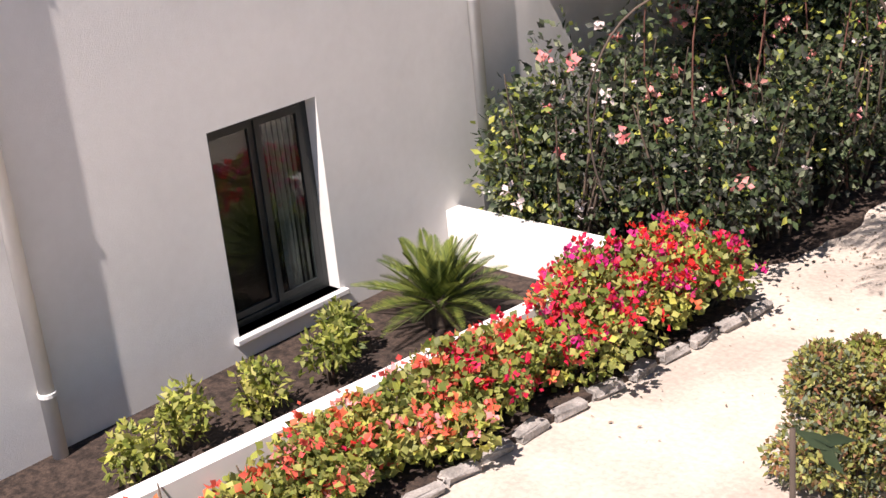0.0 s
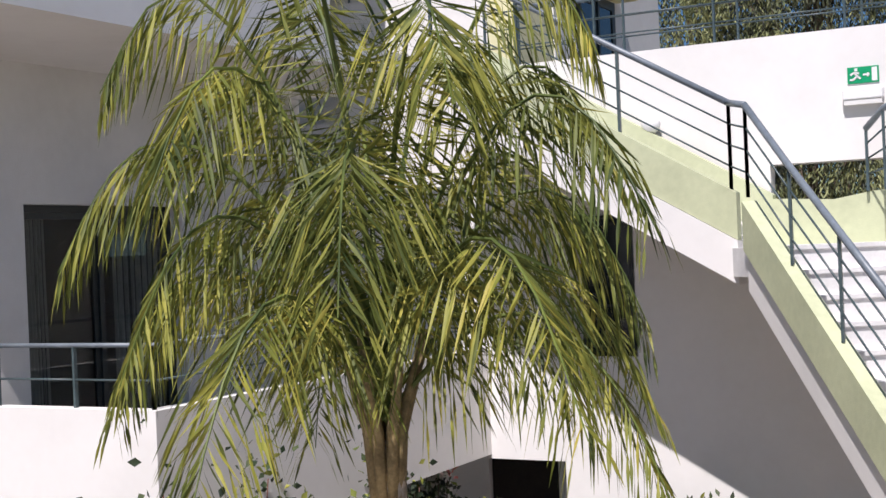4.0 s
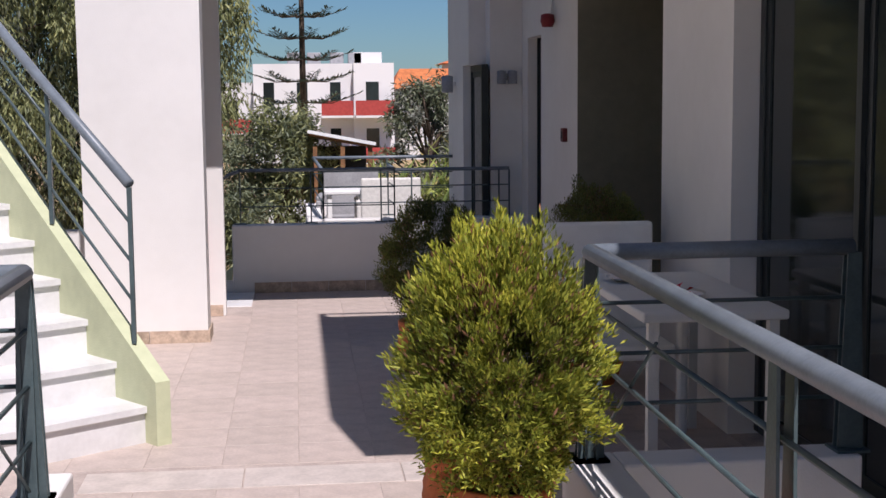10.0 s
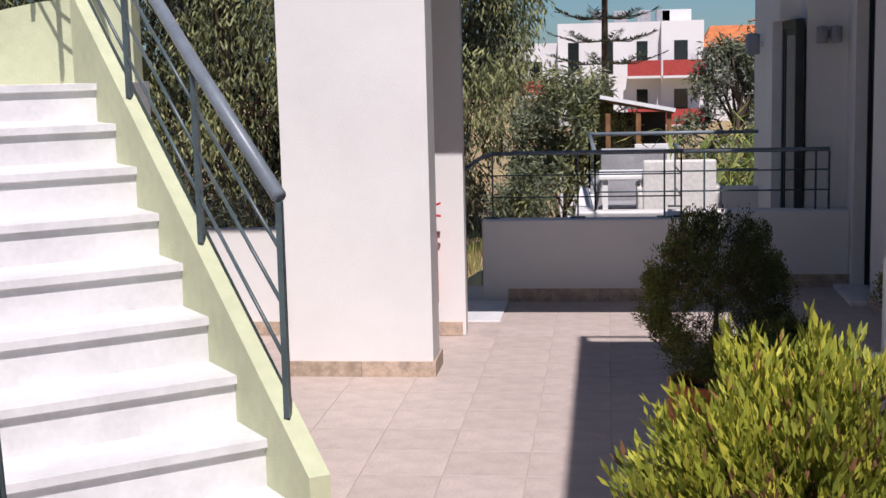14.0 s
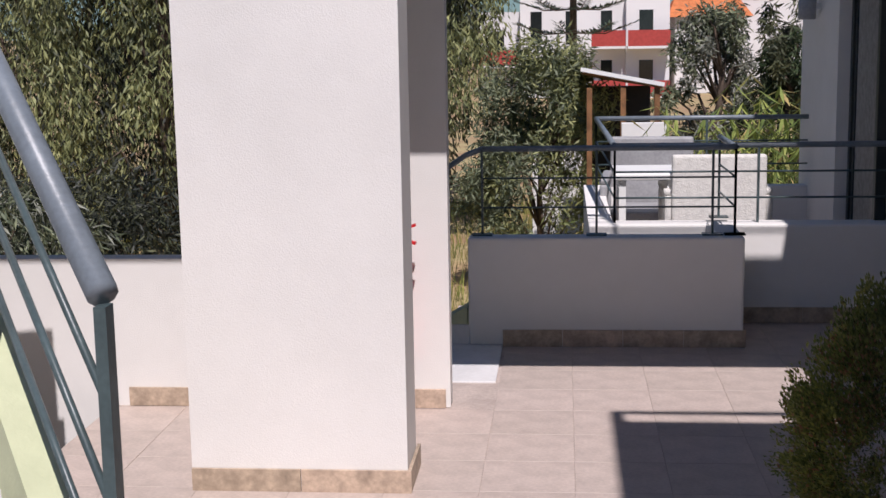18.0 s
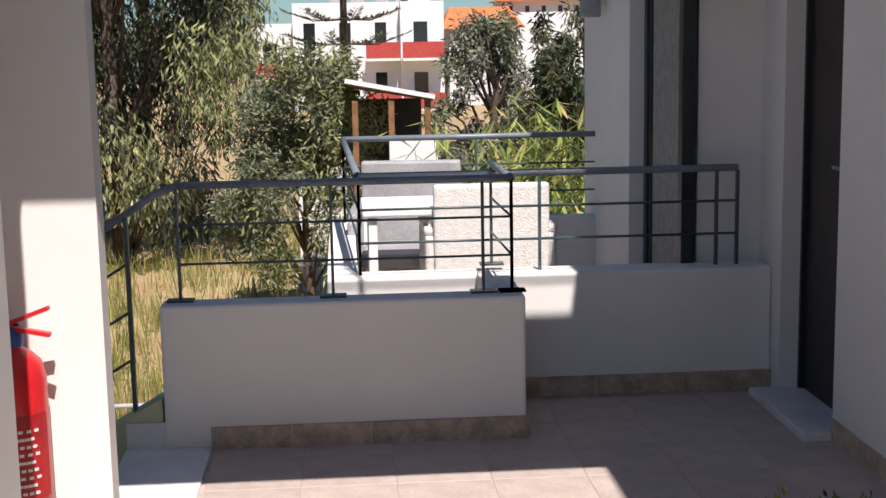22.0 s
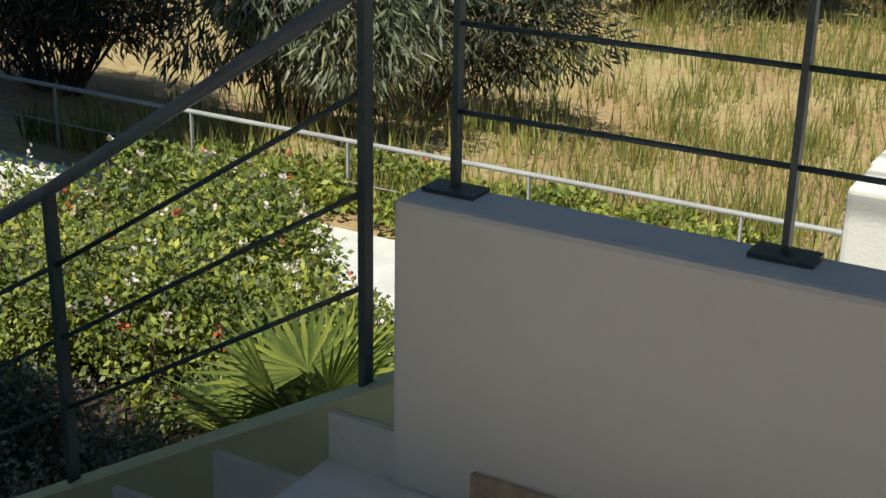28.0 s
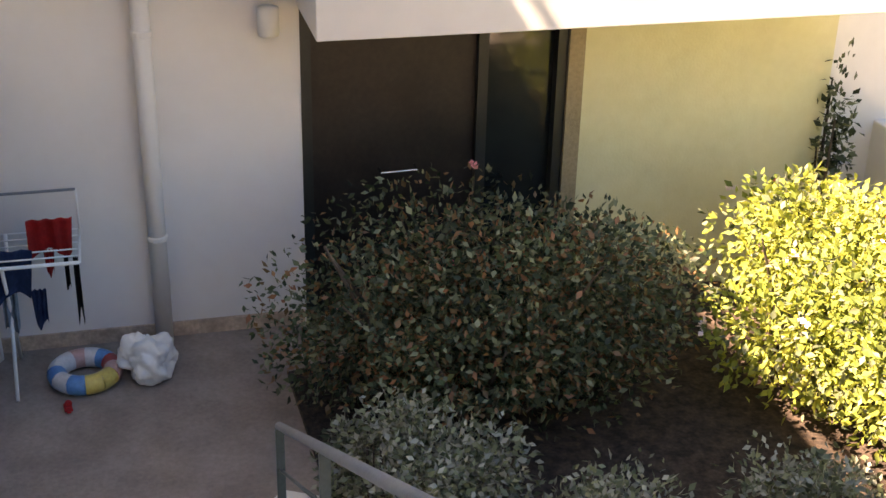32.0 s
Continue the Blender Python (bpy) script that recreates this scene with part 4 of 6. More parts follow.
bush("dense green climbing shrub against the sunlit wall", (-4.28, 4.12, -1.36), (0.95, 0.30, 0.90), 6500, 0.075, [L_OLIVE, L_ROSE, L_BRIGHT], 362, [0.5, 0.3, 0.2], [(P_WHITE, 8, 0.06)], 9, lumps=14)
bush("dark purple-leaved shrub in the shade of the stair", (-2.99, 4.10, -1.50), (0.55, 0.32, 0.78), 2600, 0.075, [L_ROSE, L_OLIVE], 363, [0.8, 0.2], (), 6)
fan_palm(-3.72, 3.68, GROUND + rise(3.68), 0.78, 31, "young fan palm with blue-green leaves beside the path", 0.35)
for k, (x, y, r, h) in enumerate([(-3.75, 2.2, 0.46, 0.30), (-3.35, 2.6, 0.45, 0.27), (-3.1, 3.3, 0.45, 0.28), (-3.0, 2.1, 0.45, 0.28), (-4.2, -2.05, 0.34, 0.26), (-3.75, -2.75, 0.42, 0.28)]):
    bush("low green and russet shrub beside the sandy path", (x, y, GROUND + rise(y) + h * 0.95), (r, r, h), 5200, 0.045, [L_GERAN, L_OLIVE, L_RUSSET], 380 + k, [0.45, 0.30, 0.25], [(P_PINK, 2, 0.05)] if k % 4 == 1 else (), 6, "low_shrub", "low shrubs by the path")
bm = bmesh.new()
bm_prism(bm, [(-3.65 + (0.75 + 0.30 * noise.noise((3 * math.cos(a), 3 * math.sin(a), 4.2))) * math.cos(a), -1.55 + (1.0 + 0.3 * noise.noise((3 * math.cos(a), 3 * math.sin(a), 7.7))) * math.sin(a)) for a in np.linspace(0, math.tau, 48, endpoint=False)], GROUND, GROUND + 0.02)
structure("palm_bed_soil", bm, material("brown_garden_soil", (0.17, 0.12, 0.085), 0.95, vary=0.3, scale=9, bump=0.8, bump_scale=30), "brown soil of the bed round the palm", "soil")
for k, (x, y, r, h) in enumerate([(-4.1, -1.6, 0.30, 0.22), (-3.8, -1.75, 0.30, 0.22), (-3.35, -1.05, 0.24, 0.34), (-2.95, -0.95, 0.30, 0.40), (-3.1, -1.6, 0.32, 0.26)]):
    bush("low green and russet shrub in the bed round the palm", (x, y, GROUND + h * 0.95), (r, r, h), 2000, 0.045, [L_GERAN, L_RUSSET, L_BRIGHT], 400 + k, [0.4, 0.35, 0.25] if k < 2 else [0.45, 0.15, 0.40], (), 7, "low_shrub", "low shrubs by the path", hollow=0.2)
# fallen leaves and litter on the path
rng = np.random.default_rng(7)
P = np.stack([rng.uniform(-5.6, -2.2, 1100), rng.uniform(-3, 5.4, 1100), np.full(1100, GROUND + 0.012)], 1)
near = rng.random(1100) < 0.5
P[near, 0] = rng.normal(-5.0, 0.25, near.sum())
P[near, 1] = rng.uniform(0.2, 4.8, near.sum())
P[:, 1] = np.minimum(P[:, 1], 4.4)
P[:, 2] += [rise(y) for y in P[:, 1]]
A, S = leaves_at(rng, P, 0.04, 0.022)
A[:, 2] *= 0.15
S[:, 2] *= 0.15
tagged(leaf_mesh("leaf_litter", P, A, S, np.zeros(len(P)), [material("dead_leaf", (0.24, 0.18, 0.12), 0.9, vary=0.3, per_island=0.4)]), "dry fallen leaves scattered on the sandy path", "leaf litter", "", "stuff")
# bare climbing shoot that arches beside the rail
vine = empty("climbing_shoot", (-1.14, -7.7, GROUND), "long bare arching shoot of a climber with few dark leaves", "climber")
arch = [(-1.2, -7.6, GROUND), (-1.18, -7.72, -0.6), (-1.160, -7.716, 0.5), (-1.145, -7.711, 0.86), (-1.140, -7.709, 0.95), (-1.138, -7.707, 1.008), (-1.122, -7.637, 1.121), (-1.134, -7.628, 1.153), (-1.239, -7.657, 1.225), (-1.275, -7.650, 1.31), (-1.315, -7.67, 1.352), (-1.376, -7.716, 1.357), (-1.448, -7.788, 1.325), (-1.47, -7.83, 1.265), (-1.462, -7.845, 1.20), (-1.444, -7.851, 1.16)]
knots = [Vector(p) for p in arch]
curve = []
for i in range(len(knots) - 1):
    p0, p1, p2, p3 = knots[max(i - 1, 0)], knots[i], knots[i + 1], knots[min(i + 2, len(knots) - 1)]
    for k in range(5):
        u = k / 5
        curve.append(0.5 * (2 * p1 + (p2 - p0) * u + (2 * p0 - 5 * p1 + 4 * p2 - p3) * u * u + (3 * p1 - p0 - 3 * p2 + p3) * u ** 3))
curve.append(knots[-1])
tube_part("shoot", [tuple(p) for p in curve], [max(0.0012, 0.006 - 0.00042 * i) if i < 10 else 0.0019 - 0.000014 * (i - 10) for i in range(len(curve))], BARK_DARK, vine, 6)
for at, a in (((-1.13, -7.66, 1.085), (-0.06, 0.02, -0.015)), ((-1.125, -7.65, 1.10), (0.05, 0.03, 0.02)), ((-1.12, -8.10, 1.14), (0.030, 0.029, -0.028)), ((-1.24, -7.66, 1.22), (-0.01, 0.0, 0.03))):
    a = Vector(a)
    if at[1] < -8:
        tube_part("shoot", [(-1.16, -8.02, GROUND), (-1.14, -8.05, -0.2), at], [0.005, 0.004, 0.002], BARK_DARK, vine, 6)
    side = a.cross(Vector((-0.4, 0.75, -0.5))).normalized()
    base = Vector(at)
    leaf_mesh("leaf", [tuple(base), tuple(base + a * 0.3), tuple(base + a * 0.35)], [a * 0.8, (a + side * 0.02) * 0.6, (a - side * 0.02) * 0.6], [side * 0.005] * 3, [0, 0, 0], [L_ROSE], vine)



# ---------------------------------------------------------------- windows and doors
def window(name, x, y0, y1, z0, z1, label, glass=GLASS, panes=2, drapes=(), frame_mat=BLACK_FRAME, kind="structure"):
    """A window or glazed door in a wall facing +x: frame, sashes with panes, and a curtain behind."""
    ob = empty(name, (x, (y0 + y1) / 2, z0), label, "window", "", kind)
    f = 0.055
    for a in ((y0, y0 + f, z0, z1), (y1 - f, y1, z0, z1), (y0 + f, y1 - f, z0, z0 + f), (y0 + f, y1 - f, z1 - f, z1)):
        box_part("window_frame", x, x + 0.06, *a, frame_mat, ob, bevel=0.004)
    w = (y1 - y0 - 2 * f) / panes
    for k in range(panes):
        a = y0 + f + w * k
        xx = x + 0.012 + 0.02 * (k % 2)
        s = 0.05
        for b in ((a, a + s, z0 + f, z1 - f), (a + w - s, a + w, z0 + f, z1 - f), (a + s, a + w - s, z0 + f, z0 + f + s), (a + s, a + w - s, z1 - f - s, z1 - f)):
            box_part("sash", xx, xx + 0.028, *b, frame_mat, ob)
        pane = box_part("pane", xx + 0.008, xx + 0.014, a + s, a + w - s, z0 + f + s, z1 - f - s, glass, ob)
        pane.visible_shadow = not drapes
    for ya, yb in drapes:
        bm = bmesh.new()
        m = 40
        lo, hi = ([bm.verts.new((x - 0.012 + 0.010 * math.sin(i * 1.3) + 0.004 * math.sin(i * 3.1), ya + (yb - ya) * (i / m + (0.04 * math.sin(i) if z == z0 + f else 0)), z)) for i in range(m + 1)] for z in (z0 + f, z1 - f))
        for i in range(m):
            bm.faces.new((lo[i], lo[i + 1], hi[i + 1], hi[i]))
        part("curtain", bm, CURTAIN, ob, "grey folded curtain behind the glass", True)
    # thin black sheet stands in for the darkness of the room
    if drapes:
        box_part("backing", x - 0.0195, x - 0.0175, y0 + 0.005, y1 - 0.005, z0, z1, BLACK, ob, "black sheet behind the glass in place of an unlit room")
    return ob


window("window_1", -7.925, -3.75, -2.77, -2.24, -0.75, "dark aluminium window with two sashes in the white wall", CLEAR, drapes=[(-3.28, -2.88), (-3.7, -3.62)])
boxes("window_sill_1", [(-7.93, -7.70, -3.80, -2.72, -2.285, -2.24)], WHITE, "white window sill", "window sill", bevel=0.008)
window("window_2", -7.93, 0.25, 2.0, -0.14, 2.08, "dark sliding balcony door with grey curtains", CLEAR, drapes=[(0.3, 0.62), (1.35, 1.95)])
window("window_3", -7.93, 0.75, 2.0, 3.32, 5.1, "dark sliding door of the upper balcony", GLASS_G)
for y, z0, z1, nm in ((-1.08, GROUND, 7.0, "drainpipe"), (-5.28, GROUND, 7.0, "drainpipe"), (3.5, GROUND, 7.0, "drainpipe")):
    ob = empty(nm, (-7.7, y, z0), "painted metal drainpipe fixed to the house wall", "drainpipe", "drainpipes")
    tube_part("pipe", [(-7.69, y, z0), (-7.69, y, z1)], 0.05, GREY_STUCCO, ob, 12)
    for z in np.arange(z0 + 0.6, z1, 1.6):
        bm = bmesh.new()
        bm_lathe(bm, [(0.052, 0), (0.06, 0.005), (0.06, 0.03), (0.052, 0.035)], 14, (-7.69, y, z))
        bm_box(bm, -7.75, -7.69, y - 0.012, y + 0.012, z, z + 0.03)
        part("bracket", bm, GREY_STUCCO, ob)
railing("slim grey steel rail above the balcony parapet", [[(-7.6, -0.19, 0.69, 1.10), (-6.9, -0.19, 0.69, 1.10), (-6.24, -0.19, 0.69, 1.10)], [(-6.24, -0.19, 0.69, 1.10), (-6.24, 1.8, 0.69, 1.10), (-6.24, 3.65, 0.69, 1.10), (-6.24, 5.4, 0.69, 1.10)]], bars=1, radius=0.016, post=0.03)
# upper balcony of the left house
boxes("balcony_upper_left", [(-7.75, -6.2, -1.45, 3.8, 3.10, 3.30), (-6.32, -6.2, -1.45, 2.0, 3.30, 3.76), (-7.75, -6.32, 1.88, 2.0, 3.30, 3.76)], WHITE, "white stucco balcony of the upper floor", "balcony")
railing("grey steel rail of the upper balcony", [[(-6.26, y, 3.76, 4.08) for y in (-1.4, -0.3, 0.8, 1.9)], [(-6.26, 1.9, 3.76, 4.08), (-7.6, 1.9, 3.76, 4.08)]], bars=1, radius=0.02, post=0.035)
boxes("balcony_canopy", [(-7.75, -7.0, 0.4, 2.6, 5.38, 5.58)], YELLOW, "pale yellow concrete canopy over the balcony door", "canopy")
wl = empty("wall_lamp", (-7.72, 3.05, 5.0), "small white cylindrical wall lamp on a house wall", "wall lamp", "wall lamps")
bm = bmesh.new()
bm_lathe(bm, [(0.0, 0), (0.07, 0), (0.075, 0.02), (0.075, 0.18), (0.06, 0.2), (0.0, 0.2)], 16, (-7.63, 3.05, 4.9))
part("shade", bm, GREY_STUCCO, wl, smooth=True)
box_part("mount", -7.75, -7.66, 3.02, 3.08, 4.95, 5.05, GREY_STUCCO, wl)

# second house behind the upper walkway
h2 = empty("house", (-9, 8, GROUND), "white two-storey house with a pale yellow front and flat roof", "house")
box_part("wall", -12, -6.65, 5.94, 10.7, GROUND, 3.1, WHITE, h2)
box_part("wall", -12, -6.40, 6.9, 10.5, 3.1, 5.70, GREY_STUCCO, h2, "white upper storey")
box_part("wall", -12, -6.42, 5.93, 6.9, 5.0, 5.68, YELLOW, h2, "pale yellow front beam")
box_part("wall", -6.75, -6.42, 5.93, 6.9, 3.1, 5.0, YELLOW, h2, "pale yellow pier")
box_part("parapet", -8.6, -6.75, 5.93, 6.05, 3.1, 4.42, WHITE, h2)
box_part("roof", -12.1, -6.36, 5.88, 10.6, 5.70, 5.78, WHITE, h2)
box_part("canopy", -6.40, -6.12, 7.3, 8.9, 4.58, 4.72, YELLOW, h2, "pale yellow canopy")
box_part("roof", -11, -7.8, 3.2, 6.2, 5.75, 5.95, TAN, h2, "tan eaves board")
d = window("window_4", -6.41, 7.55, 8.7, 3.15, 4.55, "dark glazed door of the upper storey", GLASS)
railing("slim grey rail in the open terrace of the house", [[(-8.5, 5.99, 4.42, 5.02), (-6.8, 5.99, 4.42, 5.02)]], bars=1, radius=0.014, post=0.025)
window("window_5", -6.66, 6.4, 7.8, 0.2, 1.9, "dark glazed door above the court", GLASS)
railing("slim dark rail before the glazed door", [[(-6.2, 6.1, 0.2, 0.85), (-6.2, 7.9, 0.2, 0.85)]], bars=2, radius=0.014, post=0.025)
boxes("balcony_court", [(-6.65, -6.12, 6.0, 8.0, -0.05, 0.2)], WHITE, "white balcony slab above the court", "balcony")


# ---------------------------------------------------------------- walkway: sign, lamps, pots, table
ex = empty("exit_sign", (-2.66, YW, 2.67), "green and white running-man exit sign over an emergency light", "exit sign")
box_part("plate", -2.785, -2.535, YW - 0.012, YW, 2.835, 2.97, SIGN_GREEN, ex, "green sign plate", bevel=0.003)
bm = bmesh.new()
yf = YW - 0.016
bm_box(bm, -2.59, -2.548, yf, yf + 0.004, 2.848, 2.958)
bm_box(bm, -2.66, -2.61, yf, yf + 0.004, 2.895, 2.91)
for a, b in (((-2.625, yf, 2.887), (-2.61, yf, 2.903)), ((-2.625, yf, 2.918), (-2.61, yf, 2.903))):
    bm_bar(bm, a, b, 0.004, 0.01)
for a, b in (((-2.73, yf, 2.925), (-2.705, yf, 2.895)), ((-2.705, yf, 2.895), (-2.68, yf, 2.87)), ((-2.705, yf, 2.895), (-2.74, yf, 2.865)), ((-2.74, yf, 2.865), (-2.765, yf, 2.868)), ((-2.725, yf, 2.925), (-2.69, yf, 2.915)), ((-2.73, yf, 2.925), (-2.76, yf, 2.905))):
    bm_bar(bm, a, b, 0.004, 0.015)
bm_box(bm, -2.727, -2.703, yf, yf + 0.004, 2.935, 2.958)
part("pictogram", bm, PLASTIC, ex, "white running figure, arrow and door")
box_part("lamp_body", -2.82, -2.50, YW - 0.075, YW, 2.70, 2.79, PLASTIC, ex, "white emergency light body", bevel=0.012)
box_part("diffuser", -2.81, -2.51, YW - 0.065, YW - 0.005, 2.66, 2.70, GREY_STUCCO, ex, "grey diffuser")
gl = empty("globe_lamp", (-4.45, YW, 2.62), "round white glass wall lamp beside the upper flight", "wall lamp", "wall lamps")
bm = bmesh.new()
bmesh.ops.create_uvsphere(bm, u_segments=18, v_segments=12, radius=0.085, matrix=Matrix.Translation((-4.45, YW - 0.10, 2.64)))
part("globe", bm, PLASTIC, gl, smooth=True)
box_part("mount", -4.49, -4.41, YW - 0.04, YW, 2.60, 2.68, PLASTIC, gl)


def potted_thuja(x, y, pot_h, pot_r, rx, rz, seed, label, shape=0.0, group="potted conifers", n=5200, foliage=L_THUJA, leaf=0.026):
    rng = np.random.default_rng(seed)
    ob = empty("potted_conifer", (x, y, 0), label, "potted plant", group)
    bm = bmesh.new()
    prof = [(pot_r * 0.62, 0), (pot_r * 0.66, 0.02)]
    for i in range(14):
        t = i / 13
        prof.append((pot_r * (0.68 + 0.34 * math.sin(t * 2.3)) + 0.004 * (i % 2), 0.03 + (pot_h - 0.09) * t))
    prof += [(pot_r * 0.86, pot_h - 0.05), (pot_r * 0.98, pot_h - 0.045), (pot_r * 1.0, pot_h - 0.005), (pot_r * 0.97, pot_h), (pot_r * 0.86, pot_h - 0.002), (pot_r * 0.8, pot_h - 0.06), (0.01, pot_h - 0.06)]
    r = bm_lathe(bm, prof, 36, (x, y, 0))
    bm.faces.new(r[0][::-1])
    part("pot", bm, TERRACOTTA, ob, "ribbed orange terracotta pot", smooth=True)
    bm = bmesh.new()
    bm_lathe(bm, [(pot_r * 0.84, 0), (pot_r * 0.5, 0.012), (0.01, 0.02)], 20, (x, y, pot_h - 0.055))
    part("soil", bm, SOIL, ob)
    tube_part("trunk", [(x, y, pot_h - 0.06), (x + 0.01, y, pot_h + rz)], [0.02, 0.008], BARK_DARK, ob, 6)
    # upright flat sprays on an egg-shaped crown
    sprays = units(rng, 320)
    u = sprays[rng.integers(0, 320, n)] + rng.normal(size=(n, 3)) * 0.07
    u /= np.linalg.norm(u, axis=1, keepdims=True)
    r = rng.uniform(0.45, 1.0, (n, 1)) ** 0.5
    bumps = np.array([1 + 0.20 * noise.noise(Vector(v) * 2.6 + Vector((seed, 0, 0))) + (0.34 if leaf > 0.02 else 0.15) * noise.noise(Vector(v) * 6.5) for v in u])[:, None]
    rel = u * r * bumps
    wide = np.sqrt(np.clip(1 - 0.17 * np.clip(rel[:, 2:], -1, 1) - shape * rel[:, 2:] ** 2, 0.2, 2))
    P = np.array((x, y, pot_h + rz * 0.98)) + rel * np.array((rx, rx, rz)) * np.concatenate([wide, wide, np.ones_like(wide)], 1)
    A, S = leaves_at(rng, P, leaf, leaf * (0.26 if leaf > 0.02 else 0.42), -0.8, out=u * 0.8, spread=0.7)
    brown = (rng.random(n) < np.where(bumps[:, 0] < 0.97, 0.30, 0.04)).astype(int)
    leaf_mesh("crown", P, A, S, brown, [foliage, L_RUSSET], ob)
    return ob


potted_thuja(0.51, -0.32, 0.43, 0.155, 0.295, 0.37, 41, "round golden-green conifer in a ribbed terracotta pot", n=70000)
potted_thuja(0.47, 0.16, 0.40, 0.15, 0.19, 0.22, 47, "small conifer in a reddish terracotta pot behind a larger one", n=6000)
# the next three stand in shade and take the darkened spray
potted_thuja(0.63, 2.97, 0.36, 0.18, 0.28, 0.33, 42, "rounded conifer in a terracotta pot, foliage coloured darker for the shade", n=60000, foliage=L_CONIFER_SHADED, leaf=0.012)
potted_thuja(0.83, 2.36, 0.34, 0.18, 0.235, 0.185, 43, "broad conifer in a terracotta pot, foliage coloured darker for the shade", n=90000, foliage=L_CONIFER_SHADED, leaf=0.010)
potted_thuja(1.52, 2.90, 0.42, 0.18, 0.27, 0.34, 44, "tall conifer in a pot by the recess, foliage coloured darker for the shade", n=50000, foliage=L_CONIFER_SHADED, leaf=0.012)


def table(x0, x1, y0, y1, z, mat, label, group=""):
    ob = empty("table", ((x0 + x1) / 2, (y0 + y1) / 2, 0), label, "table", group)
    box_part("tabletop", x0, x1, y0, y1, z - 0.04, z, mat, ob, bevel=0.01)
    for x in (x0 + 0.05, x1 - 0.05):
        for y in (y0 + 0.05, y1 - 0.05):
            box_part("leg", x - 0.02, x + 0.02, y - 0.02, y + 0.02, 0, z - 0.04, mat, ob)
    return ob


def armchair(x, y, turn, label, mat=WICKER, group="", back=0.88, z=0.0):
    """A wicker armchair that faces +y before it is turned."""
    m = pose(x, y, z, 0, 0, turn)
    ob = empty("armchair", (x, y, z), label, "armchair", group)
    def b(name, *a):
        bm = bmesh.new()
        bm_box(bm, *a, bevel=0.015)
        bmesh.ops.transform(bm, matrix=m, verts=bm.verts)
        part(name, bm, mat, ob)
    b("seat", -0.25, 0.25, -0.24, 0.26, 0.36, 0.43)
    b("backrest", -0.27, 0.27, -0.30, -0.24, 0.40, back)
    for s in (-1, 1):
        b("armrest", s * 0.285 - 0.03, s * 0.285 + 0.03, -0.26, 0.24, 0.60, 0.64)
        for yy in (-0.25, 0.22):
            b("leg", s * 0.285 - 0.025, s * 0.285 + 0.025, yy - 0.025, yy + 0.025, 0, 0.60)
    return ob


table(1.22, 1.80, 0.75, 1.9, 0.74, GREY_STUCCO, "grey-white terrace table behind the railing")
armchair(-5.72, 3.87, 200, "white plastic chair standing by the ground passage", PLASTIC, "", 0.78, GROUND + rise(3.87))
armchair(1.38, 1.95, 180, "white woven terrace chair behind the railing", PLASTIC, back=0.95)
for k, (x, y) in enumerate([(1.40, 1.62), (1.46, 1.12)]):
    pl = empty("plate", (x, y, 0.74), "white plate with a red flower on the terrace table", "plate", "plates on the table")
    bm = bmesh.new()
    bm_lathe(bm, [(0.01, 0.004), (0.07, 0.004), (0.115, 0.02), (0.118, 0.022), (0.07, 0.001), (0.01, 0.0)], 28, (x, y, 0.741))
    part("dish", bm, PLASTIC, pl, smooth=True)
    rg = np.random.default_rng(70 + k)
    P = np.array((x, y, 0.765)) + rg.normal(size=(26, 3)) * (0.022, 0.022, 0.012)
    A, S = leaves_at(rg, P, 0.035, 0.03, -0.3)
    leaf_mesh("flower", P, A, S, np.zeros(26), [P_RED], pl)

# fire extinguisher beside the rear pillar
fe = empty("fire_extinguisher", (-0.89, 5.40, 0.20), "red fire extinguisher with white label hung on the pillar", "fire extinguisher")
fx, fy, fz = -0.84, 5.40, 0.20
bm = bmesh.new()
bm_lathe(bm, [(0.0, 0), (0.07, 0), (0.085, 0.015), (0.085, 0.40), (0.075, 0.445), (0.045, 0.475), (0.025, 0.485), (0.025, 0.5), (0.0, 0.5)], 24, (fx, fy, fz))
part("cylinder", bm, RED, fe, smooth=True)
bm = bmesh.new()
bm_lathe(bm, [(0.026, 0), (0.03, 0.01), (0.03, 0.05), (0.02, 0.06)], 14, (fx, fy, fz + 0.49))
part("valve", bm, material("blue_band", (0.03, 0.10, 0.35), 0.4, bump=0), fe, "blue valve collar", smooth=True)
bm = bmesh.new()
bm_bar(bm, (fx - 0.02, fy - 0.01, fz + 0.55), (fx + 0.11, fy - 0.03, fz + 0.60), 0.02, 0.012)
part("lever", bm, RED, fe)
bm = bmesh.new()
bm_bar(bm, (fx - 0.01, fy - 0.01, fz + 0.545), (fx + 0.11, fy - 0.03, fz + 0.525), 0.02, 0.012)
part("handle", bm, RED, fe)
tube_part("hose", [(fx - 0.02, fy, fz + 0.53), (fx - 0.10, fy - 0.01, fz + 0.53), (fx - 0.125, fy, fz + 0.42), (fx - 0.11, fy + 0.01, fz + 0.15)], 0.012, BLACK, fe, 8)
bm = bmesh.new()
bm_lathe(bm, [(0.0868, 0), (0.0868, 0.24)], 24, (fx, fy, fz + 0.07))
bmesh.ops.delete(bm, geom=[f for f in bm.faces if f.calc_center_median().y > fy - 0.02], context="FACES")
lab = part("label", bm, material("label_red", (0.45, 0.02, 0.025), 0.4, bump=0), fe, "dark red printed label", smooth=True)
bm = bmesh.new()
